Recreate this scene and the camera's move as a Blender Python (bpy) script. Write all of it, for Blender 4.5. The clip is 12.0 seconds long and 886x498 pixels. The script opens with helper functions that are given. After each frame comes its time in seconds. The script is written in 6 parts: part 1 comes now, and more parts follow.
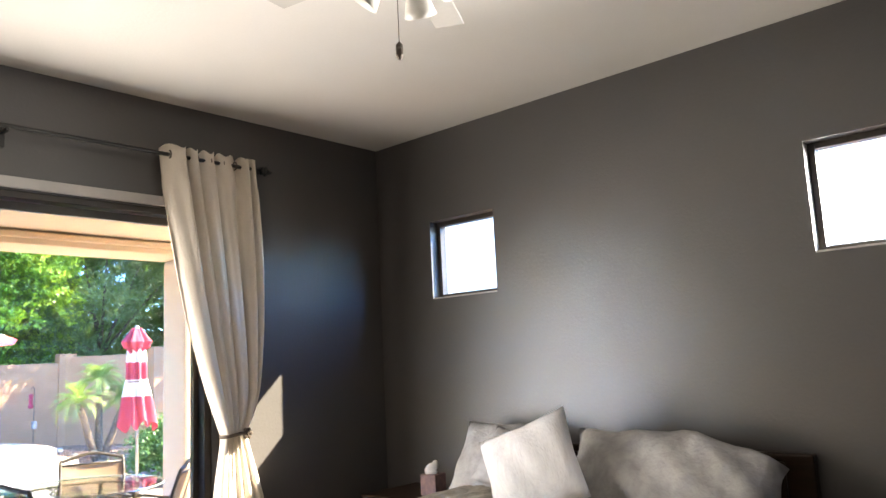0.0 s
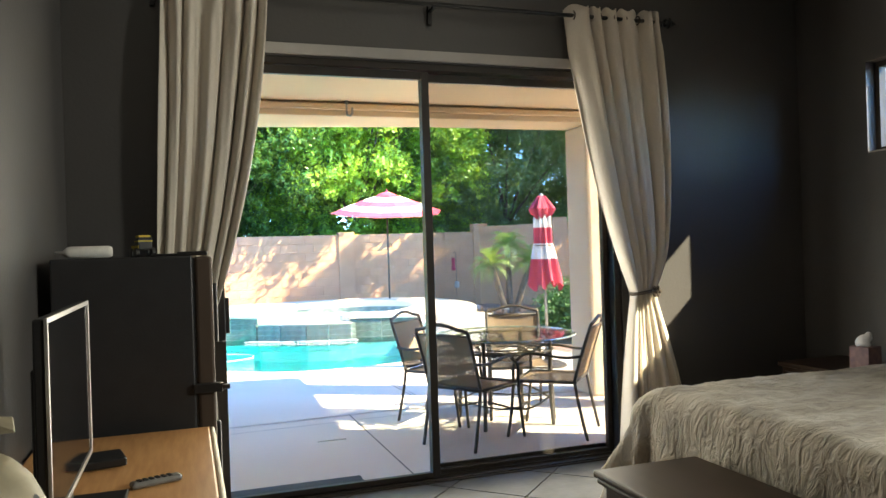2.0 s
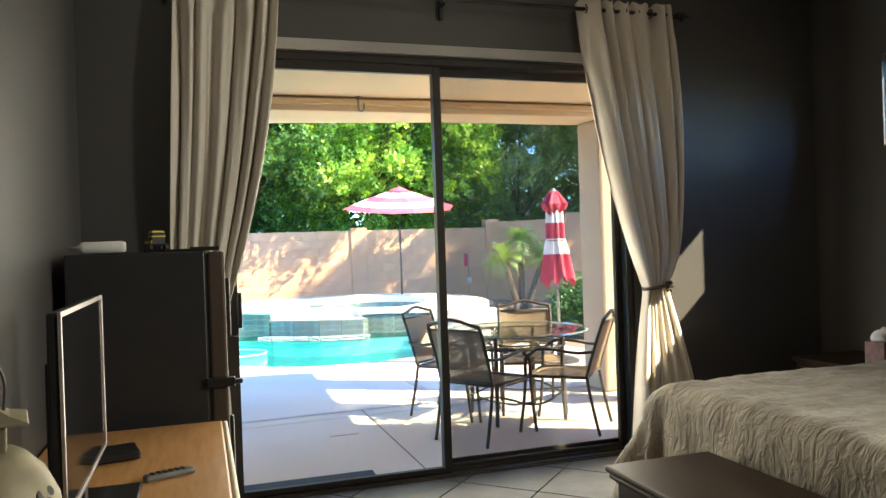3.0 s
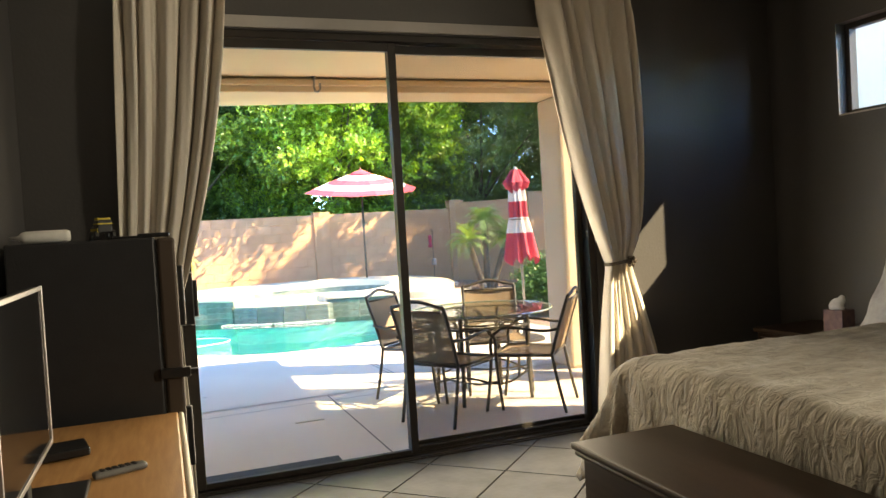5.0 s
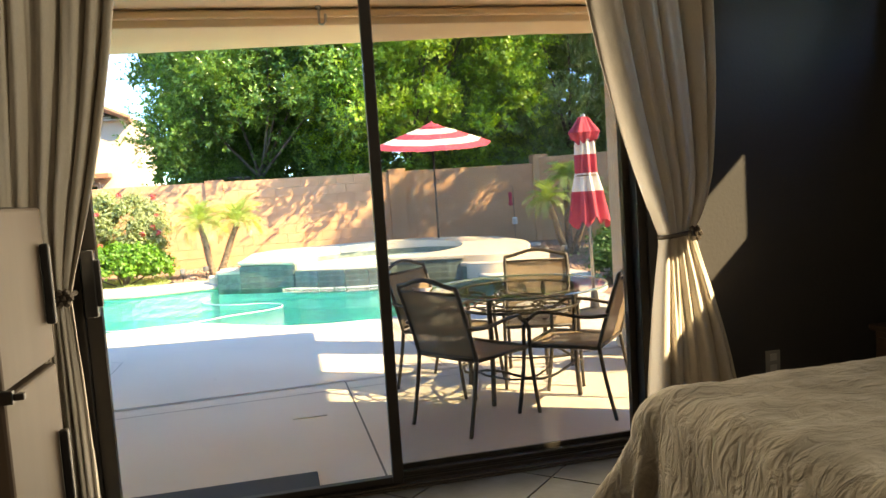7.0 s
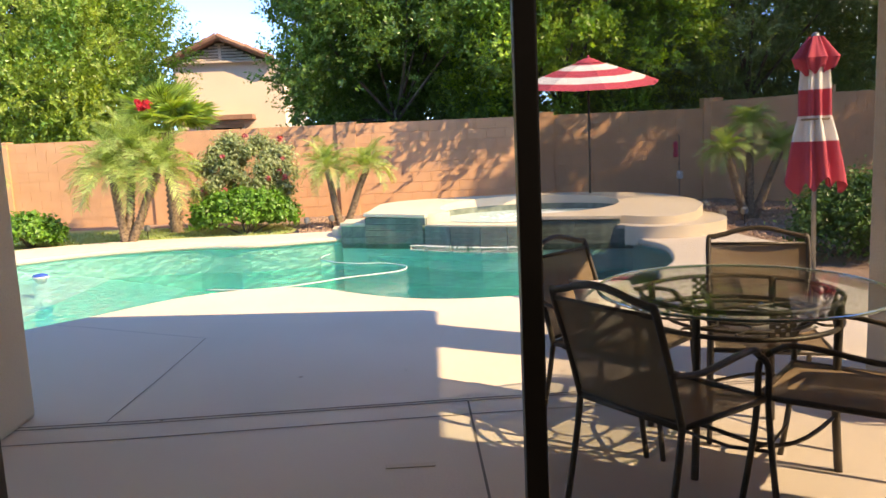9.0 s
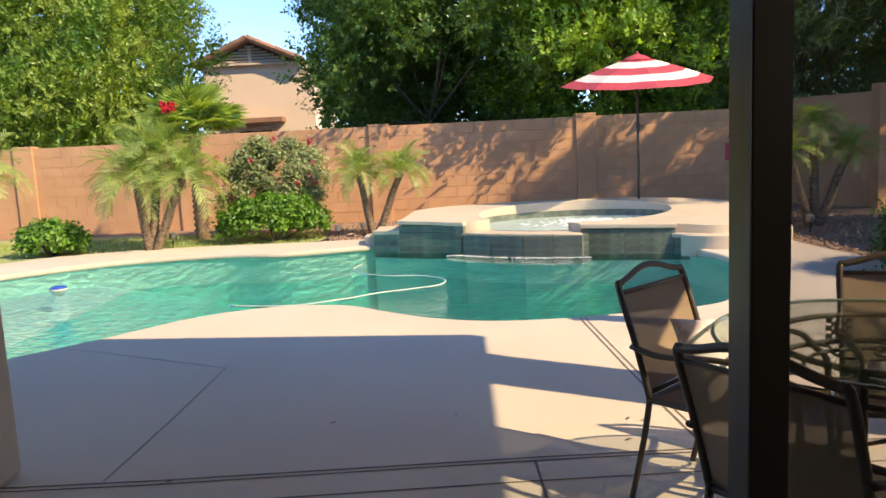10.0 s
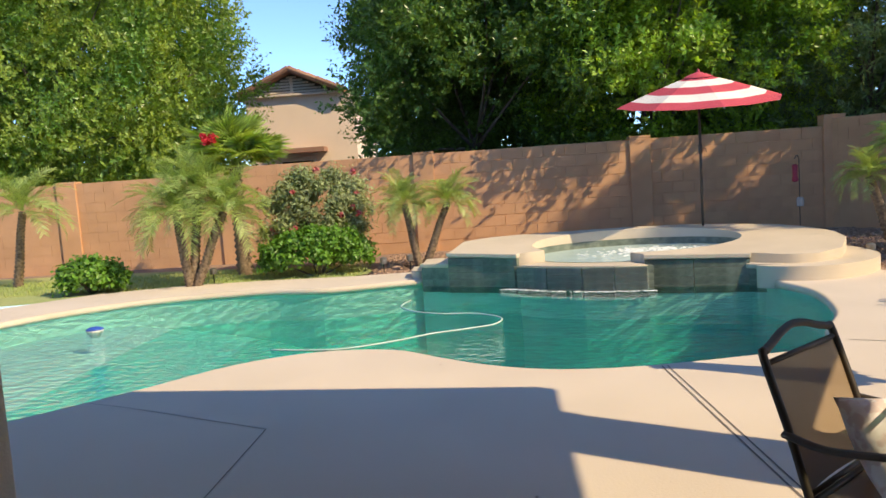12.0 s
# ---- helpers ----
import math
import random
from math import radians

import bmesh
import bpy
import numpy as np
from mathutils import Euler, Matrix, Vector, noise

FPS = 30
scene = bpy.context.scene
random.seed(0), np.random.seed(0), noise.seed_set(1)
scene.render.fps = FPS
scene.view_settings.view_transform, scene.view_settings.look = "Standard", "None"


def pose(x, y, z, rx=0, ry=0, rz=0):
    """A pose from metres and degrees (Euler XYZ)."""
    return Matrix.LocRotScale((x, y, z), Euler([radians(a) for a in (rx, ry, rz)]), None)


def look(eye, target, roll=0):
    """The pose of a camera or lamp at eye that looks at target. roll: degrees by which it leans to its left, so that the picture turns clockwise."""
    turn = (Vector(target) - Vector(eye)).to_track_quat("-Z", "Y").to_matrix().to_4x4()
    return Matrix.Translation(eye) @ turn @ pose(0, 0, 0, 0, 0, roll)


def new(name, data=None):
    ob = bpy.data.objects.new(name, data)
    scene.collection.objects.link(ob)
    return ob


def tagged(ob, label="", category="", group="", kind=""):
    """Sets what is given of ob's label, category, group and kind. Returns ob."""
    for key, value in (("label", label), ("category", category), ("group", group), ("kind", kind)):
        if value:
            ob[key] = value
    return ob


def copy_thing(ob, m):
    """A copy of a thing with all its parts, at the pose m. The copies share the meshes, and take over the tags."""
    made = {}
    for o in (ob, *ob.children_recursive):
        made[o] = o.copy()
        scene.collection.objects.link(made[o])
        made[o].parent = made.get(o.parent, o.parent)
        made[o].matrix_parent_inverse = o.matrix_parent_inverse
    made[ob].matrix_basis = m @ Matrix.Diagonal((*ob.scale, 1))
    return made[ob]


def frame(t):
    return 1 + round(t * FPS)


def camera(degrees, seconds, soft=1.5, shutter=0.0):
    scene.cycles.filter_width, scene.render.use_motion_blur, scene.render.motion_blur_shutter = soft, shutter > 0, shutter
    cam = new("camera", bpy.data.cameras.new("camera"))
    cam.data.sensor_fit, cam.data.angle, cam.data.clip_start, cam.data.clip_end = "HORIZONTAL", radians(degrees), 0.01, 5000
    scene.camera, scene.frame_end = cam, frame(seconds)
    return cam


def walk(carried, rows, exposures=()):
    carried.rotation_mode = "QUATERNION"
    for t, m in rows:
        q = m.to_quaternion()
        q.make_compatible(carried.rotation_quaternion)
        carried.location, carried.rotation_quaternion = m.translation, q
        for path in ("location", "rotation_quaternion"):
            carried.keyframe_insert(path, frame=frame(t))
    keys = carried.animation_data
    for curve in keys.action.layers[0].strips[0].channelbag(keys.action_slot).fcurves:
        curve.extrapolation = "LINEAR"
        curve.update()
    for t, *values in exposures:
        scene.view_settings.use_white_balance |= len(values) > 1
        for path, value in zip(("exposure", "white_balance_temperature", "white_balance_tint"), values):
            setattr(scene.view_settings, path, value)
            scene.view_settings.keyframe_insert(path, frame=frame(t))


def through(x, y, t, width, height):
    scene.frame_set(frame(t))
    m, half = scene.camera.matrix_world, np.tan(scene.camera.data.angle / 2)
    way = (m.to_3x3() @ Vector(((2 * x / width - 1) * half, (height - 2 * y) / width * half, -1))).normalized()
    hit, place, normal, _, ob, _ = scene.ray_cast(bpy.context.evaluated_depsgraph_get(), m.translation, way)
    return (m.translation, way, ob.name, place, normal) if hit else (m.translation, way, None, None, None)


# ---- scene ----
cam = camera(61.0, 12.0)
PATH = [
    (0, (-1.245, -4.251, 1.432), (0.228, -2.93, 1.724), -2.8),
    (0.5, (-1.265, -4.191, 1.41), (-0.115, -2.561, 1.556), -3.0),
    (1, (-1.31, -4.14, 1.371), (-0.443, -2.34, 1.445), -1.6),
    (1.5, (-1.326, -4.131, 1.35), (-0.625, -2.257, 1.372), -1.3),
    (2, (-1.316, -4.141, 1.346), (-0.668, -2.249, 1.348), -1.8),
    (2.5, (-1.314, -4.143, 1.343), (-0.701, -2.239, 1.341), -2.0),
    (4.5, (-1.299, -4.114, 1.338), (-0.625, -2.232, 1.294), -2.4),
    (5, (-1.266, -4.086, 1.329), (-0.565, -2.213, 1.269), -3.4),
    (5.5, (-1.065, -4.011, 1.314), (-0.416, -2.121, 1.234), -3.7),
    (6, (-0.823, -3.877, 1.305), (-0.278, -1.956, 1.192), -4.0),
    (6.5, (-0.622, -3.548, 1.306), (-0.141, -1.611, 1.169), -4.0),
    (6.7, (-0.531, -3.427, 1.322), (-0.069, -1.486, 1.178), -3.9),
    (8.3, (-0.177, -2.087, 1.32), (0.054, -0.116, 1.076), -3.3),
    (8.5, (-0.158, -1.902, 1.323), (0.022, 0.074, 1.074), -3.2),
    (9, (-0.195, -1.518, 1.307), (-0.138, 0.462, 1.029), -2.6),
    (9.5, (-0.277, -1.164, 1.328), (-0.279, 0.814, 1.035), -2.7),
    (10, (-0.32, -0.791, 1.326), (-0.339, 1.191, 1.057), -2.8),
    (10.5, (-0.388, -0.55, 1.344), (-0.348, 1.436, 1.104), -2.2),
    (11, (-0.425, -0.346, 1.361), (-0.191, 1.628, 1.145), -2.2),
    (11.5, (-0.464, -0.254, 1.351), (-0.23, 1.721, 1.136), -2.4),
    (12, (-0.472, -0.178, 1.357), (-0.595, 1.809, 1.163), -3.9),
]
EXPOSURES = [(0.0, 4.15, 6700, 9), (0.5, 4.0, 6400, 5), (1.0, 3.55, 6700, 1), (1.5, 3.12, 6800, 1), (2.5, 2.97, 7000, 1), (4.5, 2.87, 7900, 5), (5.5, 2.73, 9000, 5), (6.5, 2.6, 9500, 5),
             (8.3, 1.68, 9000, 12), (9.0, 1.3, 8900, 17), (10.0, 0.8, 8500, 15), (11.0, 0.58, 8200, 12), (12.0, 0.5, 8100, 11)]
walk(cam, [(t, look(eye, target, roll)) for t, eye, target, roll in PATH], EXPOSURES)

# ---- light ----
SUN_TO = Vector((-1.0, 0.585, -0.95)).normalized()      # the way the sunlight travels
world = bpy.data.worlds.new("world")
scene.world = world
world.use_nodes = True
wn = world.node_tree.nodes
sky = wn.new("ShaderNodeTexSky")
sky.sky_type = "NISHITA"
sky.sun_disc = False
sky.sun_elevation = math.asin(-SUN_TO.z)
sky.sun_rotation = math.atan2(-SUN_TO.x, -SUN_TO.y)
sky.altitude, sky.air_density, sky.dust_density, sky.ozone_density = 500, 0.6, 0.0, 6.0
wn["Background"].inputs["Strength"].default_value = 0.29
tint = wn.new("ShaderNodeVectorMath")                   # deep desert blue
tint.operation = "MULTIPLY"
tint.inputs[1].default_value = (0.80, 0.93, 1.09)
world.node_tree.links.new(sky.outputs["Color"], tint.inputs[0])
world.node_tree.links.new(tint.outputs["Vector"], wn["Background"].inputs["Color"])

sun = new("sun", bpy.data.lights.new("sun", "SUN"))
sun.data.energy, sun.data.angle, sun.data.color = 4.25, radians(0.55), (1.0, 0.87, 0.67)
sun.matrix_world = look(-SUN_TO * 40, (0, 0, 0))

# area lamps added for daylight in the openings: the glass door and the two small windows
for at, aim, w, h, watts, colour in (((0.03, -0.015, 1.2), (0.03, -3.0, 1.15), 2.35, 2.2, 10.0, (1.0, 0.92, 0.82)),
                                     ((2.87, -0.845, 2.155), (0.0, -0.845, 1.7), 0.50, 0.48, 0.1, (0.80, 0.90, 1.0)),
                                     # boosted and aimed down across the room to brighten the west wall
                                     ((2.87, -3.445, 2.155), (-1.87, -2.5, 1.0), 0.50, 0.48, 8.5, (1.0, 0.97, 0.92))):
    lamp = new("daylight", bpy.data.lights.new("daylight", "AREA"))
    lamp.data.shape, lamp.data.size, lamp.data.size_y = "RECTANGLE", w, h
    lamp.data.energy, lamp.data.color = watts, colour
    lamp.data.spread = radians(180 if w > 1 else 105)
    lamp.matrix_world = look(at, aim)


# ---- materials ----
def mat(name, colour, rough=0.6, metal=0.0, colour2=None, scale=6.0, detail=6.0, mix=(0.35, 0.65),
        bump=0.0, bump_scale=40.0, fine=0.12, spec=0.5, random=0.0, rough_var=0.0, island=False, stretch=(1, 1, 1), distort=0.0):
    """A surface with broad blotches (colour to colour2), fine grain and relief, in metres."""
    m = bpy.data.materials.new(name)
    m.use_nodes = True
    nt = m.node_tree
    N, L = nt.nodes, nt.links
    bsdf = N["Principled BSDF"]
    bsdf.inputs["Roughness"].default_value = rough
    bsdf.inputs["Metallic"].default_value = metal
    bsdf.inputs["Specular IOR Level"].default_value = spec
    co = N.new("ShaderNodeTexCoord")
    mp = N.new("ShaderNodeMapping")
    mp.inputs["Scale"].default_value = stretch
    L.new(co.outputs["Object"], mp.inputs["Vector"])
    c2 = colour2 or tuple(c * 0.82 for c in colour)
    big = N.new("ShaderNodeTexNoise")
    big.inputs["Scale"].default_value, big.inputs["Detail"].default_value = scale, detail
    L.new(mp.outputs["Vector"], big.inputs["Vector"])
    ramp = N.new("ShaderNodeValToRGB")
    ramp.color_ramp.elements[0].position, ramp.color_ramp.elements[1].position = mix
    ramp.color_ramp.elements[0].color, ramp.color_ramp.elements[1].color = (*colour, 1), (*c2, 1)
    L.new(big.outputs["Fac"], ramp.inputs["Fac"])
    small = N.new("ShaderNodeTexNoise")
    small.inputs["Scale"].default_value, small.inputs["Detail"].default_value = bump_scale, 4.0
    small.inputs["Distortion"].default_value = distort
    L.new(mp.outputs["Vector"], small.inputs["Vector"])
    grain = N.new("ShaderNodeMapRange")
    grain.inputs["To Min"].default_value, grain.inputs["To Max"].default_value = 1 - fine, 1 + fine
    L.new(small.outputs["Fac"], grain.inputs["Value"])
    mul = N.new("ShaderNodeVectorMath")
    mul.operation = "SCALE"
    L.new(ramp.outputs["Color"], mul.inputs[0])
    L.new(grain.outputs["Result"], mul.inputs["Scale"])
    out = mul.outputs["Vector"]
    if random or island:
        info = N.new("ShaderNodeNewGeometry" if island else "ShaderNodeObjectInfo")
        rr = N.new("ShaderNodeMapRange")
        rr.inputs["To Min"].default_value, rr.inputs["To Max"].default_value = 1 - (random or 0.2), 1 + (random or 0.2)
        L.new(info.outputs["Random Per Island" if island else "Random"], rr.inputs["Value"])
        mul2 = N.new("ShaderNodeVectorMath")
        mul2.operation = "SCALE"
        L.new(out, mul2.inputs[0])
        L.new(rr.outputs["Result"], mul2.inputs["Scale"])
        out = mul2.outputs["Vector"]
    L.new(out, bsdf.inputs["Base Color"])
    if rough_var:
        rv = N.new("ShaderNodeMapRange")
        rv.inputs["To Min"].default_value, rv.inputs["To Max"].default_value = max(0.02, rough - rough_var), rough + rough_var
        L.new(big.outputs["Fac"], rv.inputs["Value"])
        L.new(rv.outputs["Result"], bsdf.inputs["Roughness"])
    if bump:
        bp = N.new("ShaderNodeBump")
        bp.inputs["Strength"].default_value, bp.inputs["Distance"].default_value = 1.0, bump
        L.new(small.outputs["Fac"], bp.inputs["Height"])
        L.new(bp.outputs["Normal"], bsdf.inputs["Normal"])
    return m


def leaf_mat(name, colour, colour2, through=0.35, rough=0.45):
    """Leaves: each leaf has its own green, and lets some light through."""
    m = mat(name, colour, rough, colour2=colour2, scale=0.9, island=True, random=0.35, fine=0.05, spec=0.6)
    nt = m.node_tree
    N, L = nt.nodes, nt.links
    tr = N.new("ShaderNodeBsdfTranslucent")
    src = N["Principled BSDF"].inputs["Base Color"].links[0].from_socket
    warm = N.new("ShaderNodeVectorMath")
    warm.operation = "MULTIPLY"
    warm.inputs[1].default_value = (1.3, 1.25, 0.45)
    L.new(src, warm.inputs[0])
    L.new(warm.outputs["Vector"], tr.inputs["Color"])
    mx = N.new("ShaderNodeMixShader")
    mx.inputs["Fac"].default_value = through
    L.new(N["Principled BSDF"].outputs["BSDF"], mx.inputs[1])
    L.new(tr.outputs["BSDF"], mx.inputs[2])
    L.new(mx.outputs["Shader"], N["Material Output"].inputs["Surface"])
    return m


def clear_mat(name, tint, gloss_rough=0.0, gloss=1.0, ripple=0.0, ripple_scale=3.0, ior=1.33, veil=0.0, veil_colour=(0.02, 0.02, 0.02), stretch=(1, 1, 1)):
    """A clear sheet: what lies behind, tinted, and a mirror image by its angle; veil: the share of an opaque weave in it."""
    m = bpy.data.materials.new(name)
    m.use_nodes = True
    nt = m.node_tree
    N, L = nt.nodes, nt.links
    N.remove(N["Principled BSDF"])
    tp = N.new("ShaderNodeBsdfTransparent")
    tp.inputs["Color"].default_value = (*tint, 1)
    gl = N.new("ShaderNodeBsdfGlossy")
    gl.inputs["Roughness"].default_value = gloss_rough
    fr = N.new("ShaderNodeFresnel")
    fr.inputs["IOR"].default_value = ior
    mx = N.new("ShaderNodeMixShader")
    sc = N.new("ShaderNodeMath")
    sc.operation = "MULTIPLY"
    sc.inputs[1].default_value = gloss
    L.new(fr.outputs["Fac"], sc.inputs[0])
    L.new(sc.outputs["Value"], mx.inputs["Fac"])
    L.new(tp.outputs["BSDF"], mx.inputs[1])
    L.new(gl.outputs["BSDF"], mx.inputs[2])
    if ripple:
        co = N.new("ShaderNodeTexCoord")
        mp = N.new("ShaderNodeMapping")
        mp.inputs["Scale"].default_value = stretch
        ns = N.new("ShaderNodeTexNoise")
        ns.inputs["Scale"].default_value, ns.inputs["Detail"].default_value = ripple_scale, 3.0
        ns.inputs["Distortion"].default_value = 0.6
        bp = N.new("ShaderNodeBump")
        bp.inputs["Distance"].default_value = ripple
        L.new(co.outputs["Object"], mp.inputs["Vector"])
        L.new(mp.outputs["Vector"], ns.inputs["Vector"])
        L.new(ns.outputs["Fac"], bp.inputs["Height"])
        L.new(bp.outputs["Normal"], gl.inputs["Normal"])
        L.new(bp.outputs["Normal"], fr.inputs["Normal"])
    last = mx
    if veil:
        df = N.new("ShaderNodeBsdfDiffuse")
        df.inputs["Color"].default_value = (*veil_colour, 1)
        m2 = N.new("ShaderNodeMixShader")
        m2.inputs["Fac"].default_value = veil
        L.new(mx.outputs["Shader"], m2.inputs[1])
        L.new(df.outputs["BSDF"], m2.inputs[2])
        last = m2
    L.new(last.outputs["Shader"], N["Material Output"].inputs["Surface"])
    return m


M = {}
M["wall_dark"] = mat("charcoal_wall_paint", (0.054, 0.051, 0.051), 0.40, colour2=(0.062, 0.058, 0.058), scale=1.2, bump=0.0010, bump_scale=55, fine=0.06, spec=0.75, rough_var=0.03)
M["ceiling"] = mat("white_ceiling_paint", (0.57, 0.55, 0.53), 0.8, colour2=(0.53, 0.51, 0.49), scale=1.0, bump=0.001, bump_scale=60, fine=0.03)
M["tile_floor"] = mat("slate_floor_tile", (0.040, 0.041, 0.046), 0.38, colour2=(0.027, 0.028, 0.031), scale=5, bump=0.0008, bump_scale=30, random=0.12, rough_var=0.08, spec=0.10)
M["grout"] = mat("grout", (0.11, 0.10, 0.095), 0.9)
M["stucco_out"] = mat("tan_stucco", (0.60, 0.47, 0.34), 0.9, colour2=(0.54, 0.42, 0.30), scale=1.5, bump=0.006, bump_scale=60, fine=0.1)
M["soffit"] = mat("peach_painted_soffit", (0.74, 0.56, 0.36), 0.85, colour2=(0.70, 0.53, 0.34), scale=1.2, bump=0.002, bump_scale=50, fine=0.05)
M["patio"] = mat("cool_deck_concrete", (0.68, 0.575, 0.47), 0.85, colour2=(0.61, 0.515, 0.42), scale=0.9, bump=0.0016, bump_scale=70, fine=0.09)
M["coping"] = mat("painted_pool_deck", (0.62, 0.52, 0.40), 0.8, colour2=(0.54, 0.45, 0.34), scale=1.4, bump=0.002, bump_scale=60, fine=0.08)
M["joint"] = mat("dark_joint_filler", (0.19, 0.16, 0.14), 0.9, scale=20)
M["block"] = mat("painted_block", (0.60, 0.325, 0.175), 0.92, colour2=(0.51, 0.275, 0.145), scale=2.2, bump=0.004, bump_scale=45, fine=0.12, random=0.06)
M["bronze"] = mat("dark_bronze_aluminium", (0.026, 0.022, 0.019), 0.42, metal=0.3, colour2=(0.034, 0.028, 0.024), scale=8, fine=0.06)
M["trim_light"] = mat("pale_trim_paint", (0.42, 0.40, 0.38), 0.6, scale=3, fine=0.04)
M["iron"] = mat("dark_brown_iron", (0.07, 0.056, 0.046), 0.45, metal=0.4, colour2=(0.095, 0.075, 0.06), scale=14, fine=0.1, bump=0.0004, bump_scale=120)
M["curtain"] = mat("cream_linen", (0.66, 0.60, 0.52), 0.92, colour2=(0.60, 0.545, 0.47), scale=3, bump=0.0012, bump_scale=260, fine=0.1, stretch=(1, 1, 0.25))
M["pool_plaster"] = mat("pebble_plaster", (0.64, 0.88, 0.82), 0.8, colour2=(0.48, 0.80, 0.75), scale=2.2, mix=(0.3, 0.7), bump=0.002, bump_scale=30, fine=0.2)
M["slate"] = mat("grey_slate_tile", (0.165, 0.195, 0.155), 0.4, colour2=(0.085, 0.108, 0.085), scale=9, bump=0.002, bump_scale=30, random=0.14)
M["water"] = clear_mat("pool_water", (0.72, 0.97, 0.94), ripple=0.04, ripple_scale=7.0, gloss=0.85, stretch=(1, 1.7, 1))
M["deep_water"] = clear_mat("deep_water", (0.46, 0.97, 0.93), gloss=0.0)
M["spa_water"] = clear_mat("bubbling_water", (0.62, 0.92, 0.89), ripple=0.08, ripple_scale=8, veil=0.5, veil_colour=(0.55, 0.72, 0.70))
M["falling_water"] = clear_mat("falling_water", (0.97, 1.0, 0.99), ripple=0.05, ripple_scale=12, gloss=0.5, veil=0.07, veil_colour=(0.75, 0.82, 0.80), stretch=(1, 1, 0.2))
M["foam"] = mat("white_foam", (0.85, 0.88, 0.87), 0.7, scale=20)
M["glass"] = clear_mat("clear_glass", (0.97, 0.985, 0.975), gloss=0.025, ior=1.45)
M["table_glass"] = clear_mat("green_table_glass", (0.96, 0.99, 0.975), gloss=0.35, ior=1.45)
M["glass_edge"] = clear_mat("glass_rim", (0.35, 0.55, 0.48), gloss=1.0, ior=1.5, veil=0.35, veil_colour=(0.3, 0.42, 0.38))
M["screen"] = clear_mat("insect_screen", (1, 1, 1), gloss=0.0, veil=0.26, veil_colour=(0.05, 0.05, 0.05))
M["sling"] = clear_mat("woven_sling", (1, 1, 1), gloss=0.0, veil=0.93, veil_colour=(0.25, 0.18, 0.12))
M["grass"] = mat("lawn_green", (0.30, 0.37, 0.13), 0.9, colour2=(0.38, 0.40, 0.16), scale=2.5, fine=0.3, bump_scale=80, bump=0.006)
M["ground"] = mat("gravel_ground", (0.33, 0.215, 0.15), 0.95, colour2=(0.24, 0.155, 0.115), scale=1.4, bump=0.012, bump_scale=28, fine=0.45)
M["bark"] = mat("palm_bark", (0.28, 0.20, 0.13), 0.95, colour2=(0.11, 0.075, 0.05), scale=22, bump=0.01, bump_scale=30, fine=0.3)
M["tree_bark"] = mat("tree_bark", (0.17, 0.14, 0.11), 0.95, colour2=(0.10, 0.08, 0.06), scale=10, bump=0.006, bump_scale=25, fine=0.2)
M["leaf_dark"] = leaf_mat("ficus_leaf", (0.066, 0.150, 0.034), (0.15, 0.275, 0.058), 0.42, 0.31)
M["leaf_bright"] = leaf_mat("bright_leaf", (0.22, 0.40, 0.055), (0.36, 0.54, 0.09), 0.5, 0.36)
M["leaf_grey"] = leaf_mat("feathery_leaf", (0.13, 0.225, 0.11), (0.23, 0.33, 0.165), 0.45)
M["leaf_yellow"] = leaf_mat("yellowing_leaf", (0.13, 0.28, 0.055), (0.36, 0.46, 0.10), 0.46, 0.36)
M["leaf_hedge"] = leaf_mat("hedge_leaf", (0.09, 0.23, 0.022), (0.15, 0.32, 0.04))
M["leaf_shrub"] = leaf_mat("shrub_leaf", (0.27, 0.33, 0.16), (0.36, 0.40, 0.21))
M["frond"] = leaf_mat("palm_frond", (0.30, 0.42, 0.13), (0.44, 0.53, 0.20), through=0.35)
M["frond_green"] = leaf_mat("fan_frond", (0.30, 0.44, 0.10), (0.42, 0.53, 0.15), through=0.5)
M["grass_blade"] = leaf_mat("grass_blade", (0.30, 0.40, 0.13), (0.42, 0.48, 0.18), through=0.3)
# dark colour that paints in the shade between the gable slats
M["vent_shade"] = mat("painted_louvre_shade", (0.16, 0.12, 0.09), 0.95, scale=4)
M["remote_grey"] = mat("dark_grey_plastic", (0.15, 0.145, 0.135), 0.4, scale=20)
M["leaf_box"] = leaf_mat("dark_hedge_leaf", (0.055, 0.13, 0.025), (0.10, 0.20, 0.035), 0.3)
M["petal_red"] = leaf_mat("red_petal", (0.55, 0.02, 0.03), (0.65, 0.04, 0.06))
M["petal_pink"] = leaf_mat("pink_petal", (0.55, 0.10, 0.13), (0.65, 0.2, 0.2))
M["umb_red"] = mat("red_canvas", (0.54, 0.068, 0.098), 0.85, colour2=(0.47, 0.055, 0.08), scale=4, bump=0.0006, bump_scale=200, fine=0.08)
M["umb_white"] = mat("white_canvas", (0.80, 0.74, 0.66), 0.85, colour2=(0.74, 0.68, 0.60), scale=4, bump=0.0006, bump_scale=200, fine=0.06)
M["steel"] = mat("grey_metal_pole", (0.30, 0.29, 0.27), 0.4, metal=0.7)
M["blanket"] = mat("grey_plush_blanket", (0.33, 0.30, 0.255), 0.95, colour2=(0.20, 0.178, 0.15), scale=6, detail=8, mix=(0.32, 0.68), bump=0.02, bump_scale=13, fine=0.3, stretch=(0.8, 1.7, 0.8), distort=1.6)
M["pillow_white"] = mat("white_ribbed_cotton", (0.68, 0.67, 0.67), 0.9, colour2=(0.60, 0.59, 0.60), scale=20, bump=0.003, bump_scale=60, stretch=(1, 0.3, 4))
